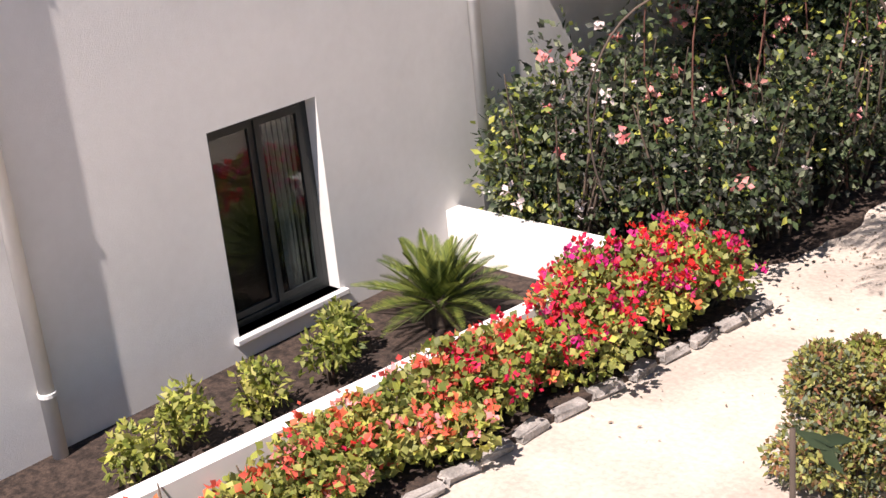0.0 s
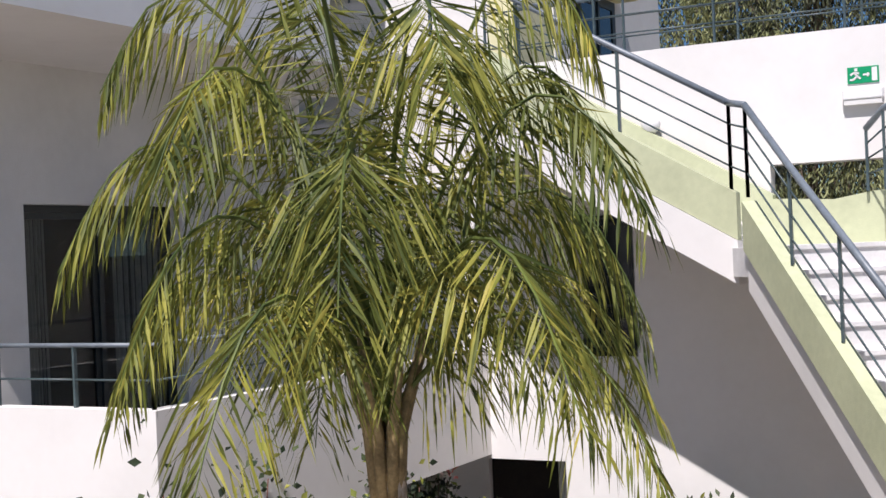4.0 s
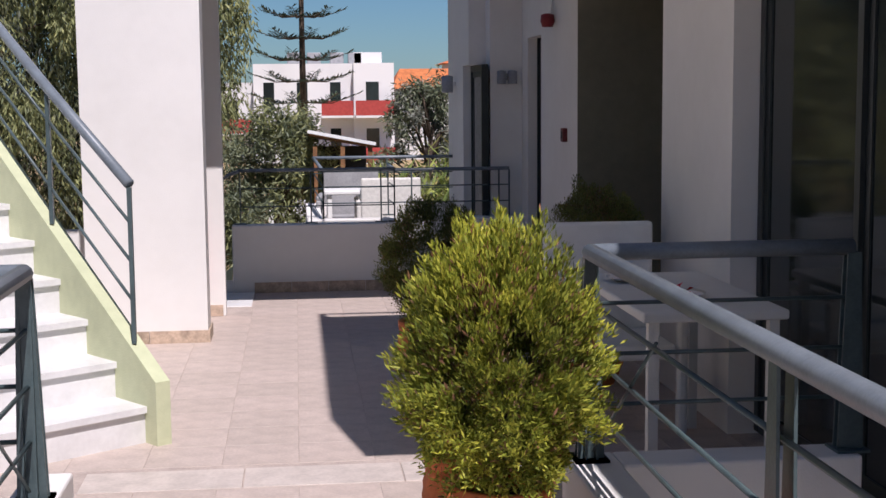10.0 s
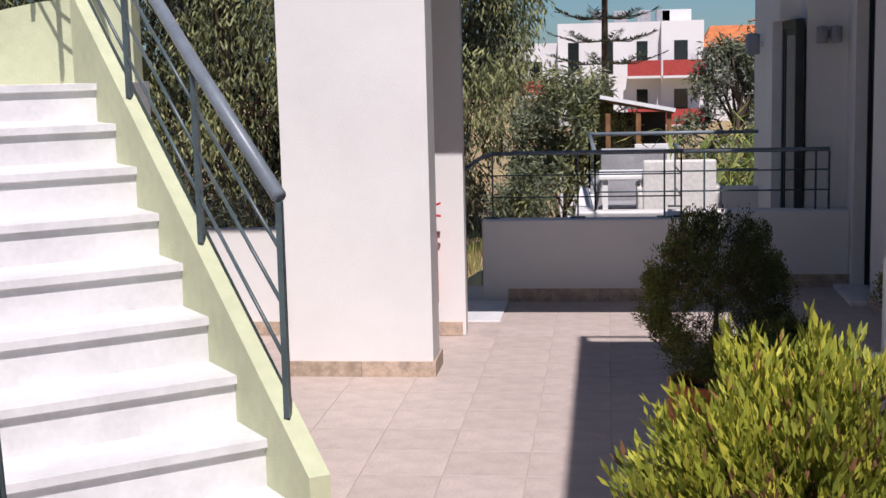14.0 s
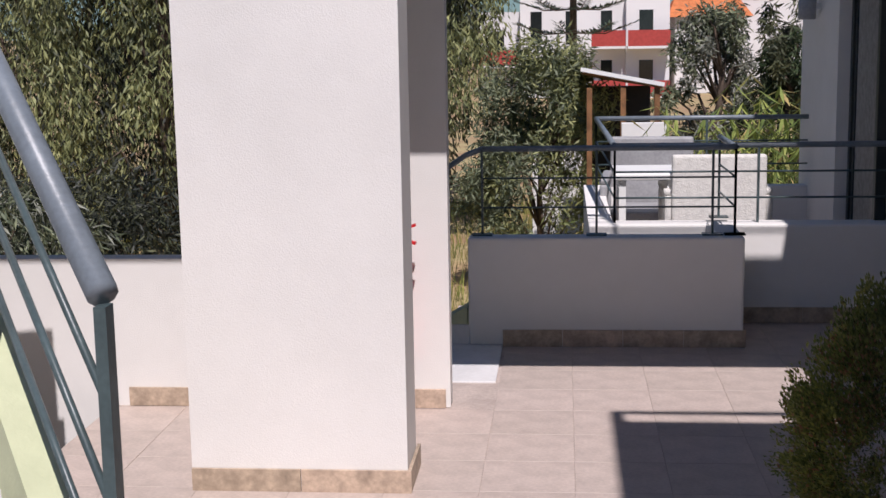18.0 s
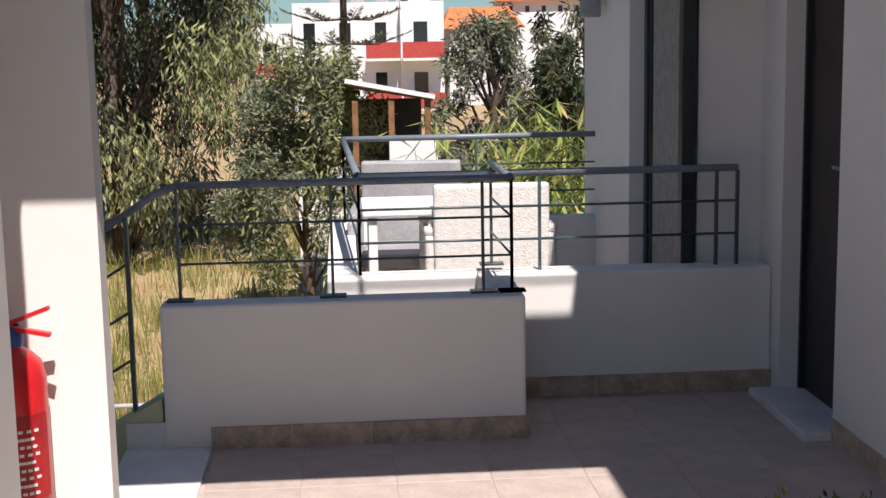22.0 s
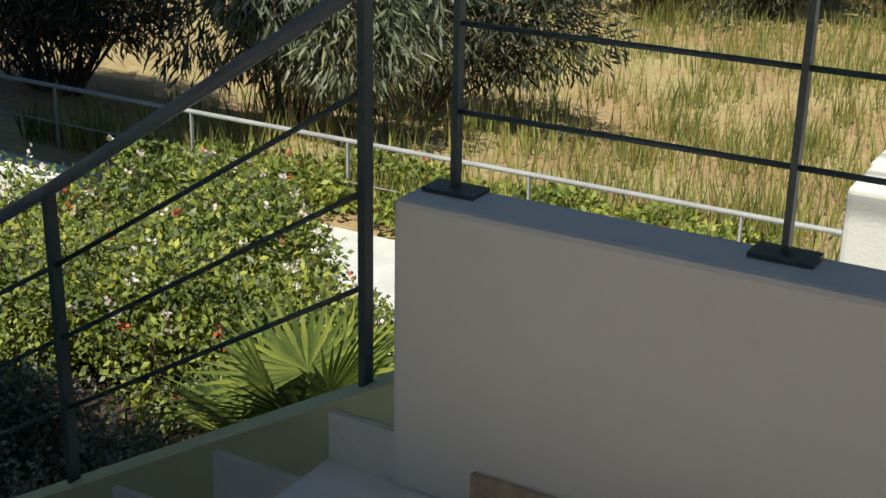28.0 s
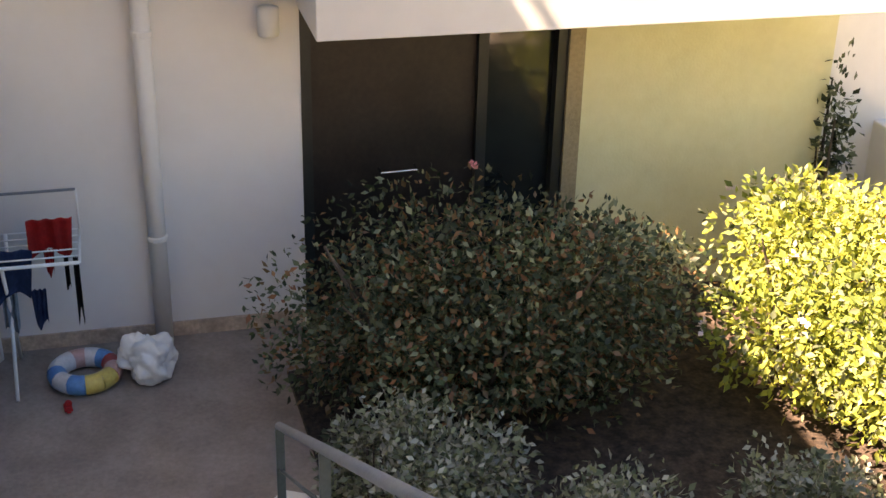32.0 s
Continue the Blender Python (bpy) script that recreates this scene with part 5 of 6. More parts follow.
for k in range(9):
    for s in (-1, 1):
        w = 0.022 + 0.008 * ((k * 5 + s) % 3)
        for a in np.linspace(-0.3, 0.3, 4):
            ang = -math.pi / 2 + s * 0.42 + a * w / 0.03
            c = Vector((fx + 0.088 * math.cos(ang), fy + 0.088 * math.sin(ang), fz + 0.09 + 0.022 * k))
            bm_box(bm, -0.006, 0.006, -0.001, 0.001, -0.004, 0.004, Matrix.Translation(c) @ Matrix.Rotation(ang + math.pi / 2, 4, "Z"))
part("lettering", bm, PLASTIC, fe, "pale lines of unreadable print")
bm = bmesh.new()
bm_bar(bm, (fx, fy + 0.085, fz + 0.3), (fx, 5.50, fz + 0.3), 0.05, 0.03)
part("bracket", bm, BLACK, fe)

# doors, alarm point and switches on the right hand wall
dr = empty("door_1", (XR + 0.14, 6.43, 0), "dark brown apartment door standing in a deep white reveal", "door", "", "structure")
box_part("leaf", XR + 0.10, XR + 0.15, 6.45, 7.03, 0.03, 2.03, DARK_DOOR, dr, bevel=0.004)
box_part("door_frame", XR + 0.08, XR + 0.20, 6.43, 6.45, 0, 2.05, BLACK_FRAME, dr)
box_part("door_frame", XR + 0.08, XR + 0.20, 7.03, 7.05, 0, 2.05, BLACK_FRAME, dr)
bm = bmesh.new()
bm_tube(bm, [(XR + 0.10, 6.52, 1.0), (XR + 0.05, 6.52, 1.0), (XR + 0.05, 6.62, 1.0)], 0.01, 8)
part("door_handle", bm, material("chrome", (0.6, 0.6, 0.6), 0.2, 1.0, vary=0.02, bump=0), dr, "chrome lever handle")
boxes("door_threshold", [(XR - 0.12, XR + 0.2, 6.40, 7.08, -0.012, 0.03)], MARBLE, "white marble door threshold", "threshold", bevel=0.006)
al = empty("alarm_call_point", (XR, 5.42, 1.24), "small red fire alarm call point on the wall", "alarm", "", "")
box_part("case", XR - 0.035, XR, 5.38, 5.47, 1.23, 1.33, material("dull_red_plastic", (0.12, 0.012, 0.012), 0.5, bump=0), al, bevel=0.006)
box_part("window", XR - 0.038, XR - 0.035, 5.40, 5.45, 1.255, 1.305, BLACK, al, "dark push panel")
lp = empty("siren", (XR, 5.84, 2.1), "dark red alarm sounder high on the wall", "alarm", "", "")
bm = bmesh.new()
bm_lathe(bm, [(0.0, 0), (0.04, 0), (0.055, 0.04), (0.05, 0.09), (0.02, 0.1), (0, 0.1)], 14, (XR - 0.06, 5.84, 2.08))
part("body", bm, material("dark_red_plastic", (0.20, 0.015, 0.02), 0.5), lp, smooth=True)
tube_part("cable", [(XR - 0.03, 5.84, 2.18), (XR - 0.012, 5.84, 2.45)], 0.008, PLASTIC, lp, 6)
d2 = window("door_2", XR + 0.12, -1.45, 1.70, 0.02, 2.24, "dark sliding glass door of an apartment in the shade", GLASS, 3)
# deep shade of the recess is put into a dark olive-grey wall colour
RECESS_SHADED = material("olive_grey_recess_shade", (0.22, 0.205, 0.15), 0.85, vary=0.06, scale=1.5, fine=14, bump=0.2)
# the last two thin sheets carry that dark colour over the white reveals
boxes("wall_recess", [(3.12, 3.22, 2.87, 5.05, 0, 2.33), (XR + 0.25, 3.12, 2.77, 2.87, 0, 2.33), (XR + 0.25, 3.12, 5.05, 5.15, 0, 2.33), (XR + 0.25, 3.22, 2.77, 5.15, 2.33, 2.43), (XR + 0.003, XR + 0.25, 5.046, 5.05, 0, 2.33), (XR + 0.003, XR + 0.25, 2.87, 2.874, 0, 2.33)], RECESS_SHADED, "olive-grey walls of a deep recess, their colour darkened for its shade", "wall")
tap = empty("garden_tap", (3.10, 4.1, 0.55), "small brass garden tap low on the recess wall", "tap")
tube_part("spout", [(3.12, 4.1, 0.56), (3.06, 4.1, 0.56), (3.04, 4.1, 0.50)], 0.011, bpy.data.materials["chrome"], tap, 8)
tube_part("handle", [(3.07, 4.07, 0.59), (3.07, 4.13, 0.59)], 0.008, bpy.data.materials["chrome"], tap, 8)
# added panel closes the open passage: supplies its darkness and stops the sun
gp = empty("passage_dark_panel", (-6.27, 5.55, GROUND), "dark panel added in the open ground passage to make it dark", "door", "", "structure")
box_part("leaf", -6.73, -5.93, 5.56, 5.60, GROUND, -0.545, DARK_DOOR, gp)
box_part("door_frame", -5.96, -5.92, 5.49, 5.56, GROUND, -0.54, WHITE, gp)
# glazed door and small balcony under the upper flight
gw = empty("window_6", (-5.7, 5.5, 0.5), "dark glazed door with a white mullion under the upper stair flight", "window", "", "structure")
for xa, xb in ((-6.42, -6.12), (-5.58, -5.12)):
    box_part("pane", xa, xb, 5.485, 5.497, 0.50, 1.85, GLASS, gw)
    for r in ((xa - 0.04, xa, 0.50, 1.89), (xb, xb + 0.04, 0.50, 1.89), (xa, xb, 1.85, 1.89)):
        box_part("window_frame", r[0], r[1], 5.475, 5.499, r[2], r[3], BLACK_FRAME, gw)
boxes("balcony_small", [(-6.6, -4.95, 5.16, 5.50, 0.36, 0.48)], WHITE, "small white balcony slab under the upper flight", "balcony")
railing("slim dark rail of the small balcony", [[(x, 5.2, 0.48, 1.02) for x in (-6.55, -5.8, -5.0)]], bars=3, radius=0.012, post=0.02, bar_r=0.005, mat=BLACK_FRAME, top=BLACK_FRAME)
# white bent rail beside the passage
br = empty("bent_rail", (-5.43, 4.19, GROUND + 0.45), "short white bent tube rail beside the passage", "rail")
tube_part("tube", [(-5.51, 4.39, GROUND + 0.44), (-5.51, 4.39, -1.687), (-5.49, 4.35, -1.65), (-5.445, 4.23, -1.65), (-5.43, 4.19, -1.687), (-5.43, 4.19, GROUND + 0.44)], 0.018, PLASTIC, br, 8)
# neighbouring balcony: wall, door, furniture
boxes("wall_neighbour", [(1.45, 1.70, 8.02, 9.2, 0, 2.95), (1.45, 1.70, 7.6, 8.02, 1.84, 2.95), (1.60, 1.88, 7.34, 7.6, 0.0, 2.95), (1.62, 3.0, 9.2, 9.4, 0, 2.95)], WHITE, "white stucco wall of the neighbouring apartment", "wall")
window("door_4", 1.52, 7.30, 8.02, 0.05, 1.84, "dark framed balcony door with pale curtain", CURTAIN, 1)
boxes("neighbour_floor", [(0.0, 1.60, 7.34, 7.6, -0.25, 0.0), (0.0, 3.0, 7.6, 9.2, -0.25, 0.0)], TILE, "beige tiled floor of the neighbouring balcony", "floor")
boxes("wall_neighbour_low", [(0.0, 0.13, 7.34, 9.0, 0.0, 0.53), (0.13, 1.62, 8.88, 9.0, 0.0, 0.53)], WHITE, "low white parapet of the neighbouring balcony", "parapet")
table(0.16, 0.54, 7.85, 8.35, 0.73, PLASTIC, "white square balcony table")
armchair(0.76, 8.10, 0, "white wicker armchair with woven back on the balcony", WICKER, "balcony armchairs", 0.84)
# the grey material stands for shade falling on this chair
armchair(0.42, 8.62, 175, "woven armchair on the balcony, coloured grey for the shade on it", FENCE, "balcony armchairs", 0.86)
nl = empty("wall_lamp", (1.45, 8.6, 1.66), "small white cylindrical wall lamp on a house wall", "wall lamp", "wall lamps")
bm = bmesh.new()
bm_lathe(bm, [(0.0, 0), (0.05, 0), (0.055, 0.01), (0.055, 0.16), (0.0, 0.17)], 14, (1.37, 8.6, 1.60))
part("shade", bm, FENCE, nl, smooth=True)
box_part("mount", 1.38, 1.45, 8.58, 8.62, 1.66, 1.70, GREY_STUCCO, nl)


for lx, ly, lz, label in ((1.74, 7.34, 1.73, "grey twin wall lamp on the pillar"),):
    tl = empty("wall_lamp", (lx, ly, lz), label, "wall lamp", "wall lamps")
    for o in (-0.045, 0.05):
        bm = bmesh.new()
        bm_lathe(bm, [(0.0, 0), (0.036, 0), (0.04, 0.008), (0.04, 0.11), (0.0, 0.118)], 14, (lx + o, ly - 0.05, lz - 0.06))
        part("shade", bm, FENCE, tl, smooth=True)
    box_part("mount", lx - 0.04, lx + 0.04, ly - 0.03, ly, lz - 0.03, lz + 0.03, FENCE, tl, bevel=0.004)


# ---------------------------------------------------------------- court below the stair
XC = -6.47
COURT_TILE = material("brown_court_tile", (0.30, 0.245, 0.215), 0.6, vary=0.12, scale=5, fine=50, bump=0.12, bump_scale=50)
boxes("court_floor", [(XC - 0.1, -4.13, 5.60, 7.2, COURT - 0.2, COURT), (-4.13, -2.2, 6.75, 7.2, COURT - 0.2, COURT - 0.01)], COURT_TILE, "worn beige tiled floor of the shaded garden court", "floor")
boxes("wall_court", [(XC - 0.15, XC, 5.60, 7.13, COURT - 0.1, 0.2), (XC - 0.15, XC, 7.13, 8.48, -0.35, 0.2)], WHITE, "white stucco wall of the garden court", "wall")
boxes("wall_court_yellow", [(XC - 0.15, XC, 8.48, 9.88, COURT - 0.1, 0.2)], YELLOW, "pale yellow stucco wall of the garden court", "wall")
boxes("court_overhang", [(XC, -5.9, 7.11, 9.98, -0.41, -0.12)], WHITE, "white concrete overhang above the court door", "overhang", bevel=0.006)
bush("thin climbing plant at the corner of the yellow wall", (XC + 0.06, 9.9, -1.3), (0.12, 0.16, 0.75), 420, 0.05, [L_ROSE, L_OLIVE], 511, None, (), 3, "climbing_plant", hollow=0.1, category="climber")
boxes("court_end_wall", [(-7.4, -5.5, 10.3, 10.44, COURT - 0.2, -1.24)], WHITE, "low white garden wall beyond the court", "wall", bevel=0.01)
gd = empty("door_5", (XC, 7.8, COURT), "wide dark door with a glazed side panel in the court", "door", "", "structure")
box_part("leaf", XC - 0.09, XC - 0.04, 7.15, 7.98, COURT + 0.02, -0.36, DARK_DOOR, gd)
box_part("side_pane", XC - 0.08, XC - 0.06, 8.03, 8.38, COURT + 0.1, -0.36, GLASS, gd)
for y in (7.12, 7.98, 8.38):
    box_part("door_frame", XC - 0.10, XC + 0.005, y, y + 0.05, COURT, -0.36, BLACK_FRAME, gd)
box_part("door_jamb", XC - 0.10, XC + 0.03, 8.43, 8.51, COURT, -0.36, TAN, gd, "tan door jamb")
bm = bmesh.new()
bm_tube(bm, [(XC - 0.04, 7.68, -1.25), (XC + 0.02, 7.68, -1.25), (XC + 0.02, 7.50, -1.255), (XC - 0.04, 7.50, -1.255)], 0.007, 8)
part("door_handle", bm, bpy.data.materials["chrome"], gd, "chrome pull handle")
pp = empty("drainpipe", (XC + 0.05, 6.41, COURT), "painted metal drainpipe fixed to the house wall", "drainpipe", "drainpipes")
tube_part("pipe", [(XC + 0.055, 6.41, COURT), (XC + 0.055, 6.41, 0.2)], 0.042, WHITE, pp, 12)
for z in (-1.5, -0.5):
    bm = bmesh.new()
    bm_lathe(bm, [(0.043, 0), (0.049, 0.005), (0.049, 0.025), (0.043, 0.03)], 14, (XC + 0.055, 6.41, z))
    bm_box(bm, XC, XC + 0.055, 6.40, 6.42, z, z + 0.03)
    part("bracket", bm, WHITE, pp)
cl = empty("wall_lamp", (XC, 6.97, -0.45), "small white cylindrical wall lamp on a house wall", "wall lamp", "wall lamps")
bm = bmesh.new()
bm_lathe(bm, [(0.0, 0), (0.045, 0), (0.05, 0.01), (0.05, 0.13), (0.0, 0.14)], 14, (XC + 0.075, 6.97, -0.52))
part("shade", bm, GREY_STUCCO, cl, smooth=True)
box_part("mount", XC, XC + 0.07, 6.955, 6.985, -0.46, -0.42, GREY_STUCCO, cl)
boxes("court_skirting", [(XC, XC + 0.014, 5.60, 7.11, COURT, COURT + 0.075)], SKIRT, "tile skirting of the court wall", "skirting")
bm = bmesh.new()
bm_prism(bm, [(-4.13, 6.52), (-4.70, 6.52), (-4.98, 6.80), (-4.90, 6.95), (-4.62, 6.68), (-4.13, 6.68)], COURT, COURT + 0.07)
structure("court_kerb", bm, WHITE, "white kerb at the foot of the stair beside the bed", "kerb")

# drying rack with laundry
rk = empty("drying_rack", (-6.2, 5.75, COURT), "white folding drying rack hung with dark and red swimwear", "drying rack")
R0, R1, RX0, RX1, RZ = 5.36, 6.06, -6.40, -6.04, -1.40
for x in np.linspace(RX0, RX1, 6):
    tube_part("rod", [(x, R0, RZ), (x, R1, RZ)], 0.004, PLASTIC, rk, 6)
for y in (R0, R1):
    tube_part("end_rail", [(RX0, y, RZ), (RX1, y, RZ)], 0.007, PLASTIC, rk, 6)
    tube_part("upright", [(RX0, y, RZ), (RX0, y, RZ + 0.20)], 0.006, PLASTIC, rk, 6)
tube_part("top_rail", [(RX0, R0, RZ + 0.20), (RX0, R1, RZ + 0.20)], 0.007, RAIL_TOP, rk, 6)
tube_part("front_rail", [(RX1, R0, RZ), (RX1, R1, RZ)], 0.009, PLASTIC, rk, 8)
for y in (R0 + 0.03, R1 - 0.33):
    tube_part("leg", [(RX0, y, RZ), (RX1 + 0.06, y, COURT + 0.01)], 0.009, PLASTIC, rk, 8)
    tube_part("leg", [(RX1, y, RZ), (RX0 + 0.02, y, COURT + 0.01)], 0.009, PLASTIC, rk, 8)


def cloth(name, x, y0, y1, z1, z0, mat, label, seed, taper=0.0):
    """A hanging piece of laundry with folds, over a rod; taper narrows it downwards."""
    bm = bmesh.new()
    rg = np.random.default_rng(seed)
    ph = rg.uniform(0, 6, 3)
    ny, nz = 14, 10
    g = [[bm.verts.new((x + 0.016 * math.sin(9 * t + ph[0]) * s + 0.010 * math.sin(21 * t + ph[1]), y0 + (y1 - y0) * (0.5 + (t - 0.5) * (1 - taper * s) + 0.05 * s * math.sin(5 * t + ph[2])), z1 + (z0 - z1) * s * (1 + 0.12 * math.sin(7 * t + ph[1])))) for t in np.linspace(0, 1, ny)] for s in np.linspace(0, 1, nz)]
    for i in range(nz - 1):
        for j in range(ny - 1):
            bm.faces.new((g[i][j], g[i][j + 1], g[i + 1][j + 1], g[i + 1][j]))
    bmesh.ops.solidify(bm, geom=bm.faces[:], thickness=0.004)
    return tagged(part(name, bm, mat, None, "", True), label, "laundry", "laundry on the rack")


NAVY = material("navy_cloth", (0.02, 0.06, 0.16), 0.85, vary=0.15, scale=12, bump=0.3)
REDC = material("red_cloth", (0.50, 0.02, 0.02), 0.8, vary=0.12, scale=12, bump=0.3)
PALE = material("pale_blue_cloth", (0.30, 0.42, 0.50), 0.85, vary=0.1, scale=12, bump=0.3)
cloth("swimwear", -6.13, 5.56, 5.86, -1.36, -1.60, NAVY, "navy blue swim shorts hanging on the rack", 1, 0.15)
cloth("swimwear", -6.13, 5.42, 5.57, -1.36, -1.68, NAVY, "dark navy swimwear hanging from the rack end", 6, 0.1)
cloth("bikini", -6.20, 5.84, 6.04, -1.25, -1.42, REDC, "red bikini top hanging on the rack", 2, 0.1)
cloth("bikini_tie", -6.20, 5.90, 5.95, -1.40, -1.52, REDC, "red tie hanging below the bikini top", 7, 0.4)
cloth("strap", -6.10, 6.03, 6.055, -1.40, -1.70, BLACK, "black swimsuit strap hanging from the rack", 3)
cloth("strap", -6.12, 5.99, 6.01, -1.40, -1.56, BLACK, "short dark strap hanging from the rack", 8)
cloth("towel", -6.18, 5.70, 5.77, -1.55, -1.78, PALE, "pale blue cloth hanging below the shorts", 4)
cloth("swimsuit", -6.13, 5.83, 5.90, -1.56, -1.74, NAVY, "small navy swimwear hanging on the rack", 5, 0.2)
cloth("sheet", -6.24, 5.40, 5.66, -1.60, -1.93, PLASTIC, "white cloth hanging low from the rack", 9)
# swim ring and bag
ring = empty("swim_ring", (-6.12, 6.03, COURT), "inflatable swim ring in white, blue and yellow on the floor", "swim ring")
cols = [material("ring_white", (0.72, 0.72, 0.74), 0.35, bump=0), material("ring_blue", (0.05, 0.30, 0.62), 0.35, bump=0), material("ring_yellow", (0.72, 0.52, 0.14), 0.35, bump=0), material("ring_pink", (0.66, 0.38, 0.36), 0.35, bump=0), material("ring_red", (0.5, 0.06, 0.06), 0.35, bump=0)]
for k, c in enumerate((0, 1, 2, 2, 3, 4, 1, 0, 3, 0, 0, 1)):
    bm = bmesh.new()
    bm_tube(bm, [(-6.12 + 0.128 * math.cos(a), 6.03 + 0.128 * math.sin(a), COURT + 0.05) for a in ((k - 2 + i / 5) / 12 * math.tau for i in range(6))], 0.046, 12, caps=False)
    part("panel", bm, cols[c], ring, smooth=True)
bm = bmesh.new()
bmesh.ops.create_icosphere(bm, subdivisions=5, radius=0.105, matrix=Matrix.Translation((-6.10, 6.31, COURT + 0.095)))
for v in bm.verts:
    c = Vector((-6.10, 6.31, COURT + 0.095))
    d = noise.noise(v.co * 7) * 0.05 + abs(noise.noise(v.co * 14)) * 0.06 + abs(noise.noise(v.co * 34)) * 0.022
    v.co += (v.co - c).normalized() * d
    v.co.z = max(v.co.z, COURT + 0.003)
tagged(part("plastic_bag", bm, PLASTIC, None, "", True), "crumpled white plastic bag lying on the court floor", "bag")
toy = empty("toy_spade", (-5.86, 5.95, COURT), "small red plastic toy lying on the court floor", "toy")
for a, b, w in (((-5.90, 5.945, COURT + 0.02), (-5.83, 5.955, COURT + 0.02), 0.035), ((-5.87, 5.95, COURT + 0.02), (-5.86, 5.955, COURT + 0.055), 0.03)):
    bm = bmesh.new()
    bm_bar(bm, a, b, w, 0.03)
    bmesh.ops.bevel(bm, geom=bm.edges[:], offset=0.008, segments=2, affect="EDGES")
    part("blade", bm, REDC, toy)

bm = bmesh.new()
bm_prism(bm, [(-4.98, 6.98), (-2.2, 6.78), (-2.2, 9.6), (-3.4, 10.4), (XC + 0.05, 10.28), (XC + 0.05, 8.6), (-5.95, 6.95)], COURT - 0.3, COURT + 0.03)
structure("shrub_bed_soil", bm, SOIL, "dark soil of the shrub bed beside the lower stair", "soil")
bush("large dense shrub in deep shade beside the court door", (-5.45, 7.75, COURT + 0.55), (0.72, 1.15, 0.60), 30000, 0.040, [L_OLIVE, L_ROSE, L_RUSSET], 501, [0.32, 0.45, 0.23], [(P_PINK, 6, 0.04)], 12, lumps=30, hollow=0.35)
SUNNY = "bright yellow-green flowering shrub in full sun"
for k, (x, y, r, top, n) in enumerate([(-5.3, 9.50, 0.85, 1.02, 19000), (-4.55, 9.8, 0.78, 1.18, 17000), (-3.8, 9.55, 0.6, 0.95, 11000), (-4.1, 10.5, 0.7, 1.05, 12000), (-5.5, 10.1, 0.7, 1.0, 9000), (-3.3, 10.15, 0.55, 0.75, 8000), (-4.95, 10.75, 0.7, 1.1, 9000)]):
    bush(SUNNY, (x, y, COURT + top * 0.5), (r, r, top * 0.52), n, 0.046, [L_BRIGHT, L_REED, L_OLIVE], 502 + k, [0.5, 0.28, 0.22], [(P_WHITE, 30, 0.045), (P_ORANGE, 8, 0.04)], 9, "shrub", "flowering shrubs", lumps=18, hollow=0.3)
for k, (x, y, r) in enumerate([(-4.45, 7.35, 0.40), (-4.05, 7.9, 0.45), (-3.6, 7.3, 0.42), (-3.3, 7.9, 0.42), (-2.85, 7.3, 0.42), (-3.9, 8.55, 0.42), (-4.75, 7.15, 0.28), (-3.2, 8.5, 0.36), (-2.5, 7.75, 0.36)]):
    bush("grey-green silvery shrub beside the lower stair", (x, y, COURT + 0.33), (r, r, 0.36), 3800, 0.036, [L_OLIVE, L_SILVER], 520 + k, None, (), 8, "grey_shrub", "silvery shrubs by the stair", lumps=14, hollow=0.2)
fan_palm(-2.62, 9.05, COURT, 0.78, 32, "low fan palm half in sunlight beside the path", 0.30)
for k, (x, y) in enumerate([(-3.2, 13.0), (-4.4, 13.1), (-2.0, 13.2), (-5.6, 13.1), (-1.0, 13.2), (-3.8, 13.5), (-5.2, 13.6), (-6.6, 13.2), (-2.6, 13.6)]):
    bush("low yellow-green ground plants by the fence", (x, y, -2.02), (0.75, 0.45, 0.20), 1900, 0.07, [L_BRIGHT, L_REED, L_GERAN], 540 + k, [0.5, 0.3, 0.2], [(P_ORANGE, 3, 0.05)], 5, "ground_plant", "plants along the fence")
boxes("path_concrete", [(-9.0, 3.0, 10.95, 12.7, -2.3, -2.17)], MARBLE, "pale concrete garden path", "path")
railing("pale grey tubular garden fence beside the path", [[(x, 13.1, -2.22, -1.60) for x in np.arange(-10, 3.1, 1.6)]], bars=1, radius=0.020, post=0.028, top=FENCE, mat=FENCE)

# ---------------------------------------------------------------- field, trees and houses beyond
rng = np.random.default_rng(77)
n = 26000
P = np.stack([rng.uniform(-9, 6, n), 11.8 + 20 * rng.random(n) ** 1.8, np.zeros(n)], 1)
clump = rng.uniform(size=(220, 2)) * (15, 20) + (-9, 11.8)
pick = rng.random(n) < 0.55
P[pick, :2] = clump[rng.integers(0, 220, pick.sum())] + rng.normal(size=(pick.sum(), 2)) * 0.22
P[:, 1] = np.maximum(P[:, 1], 13.2)
P[:, 2] = [field_z(y) - 0.06 for y in P[:, 1]]
A, S = leaves_at(rng, P, 0.42, 0.018, -1.6, spread=0.5)
S[:, 2] = 0
tagged(leaf_mesh("dry_grass", P, A, S, (rng.random(n) < 0.28).astype(int), [L_GRASS, L_REED]), "tall dry yellow grass with green tufts in the field", "grass", "", "stuff")

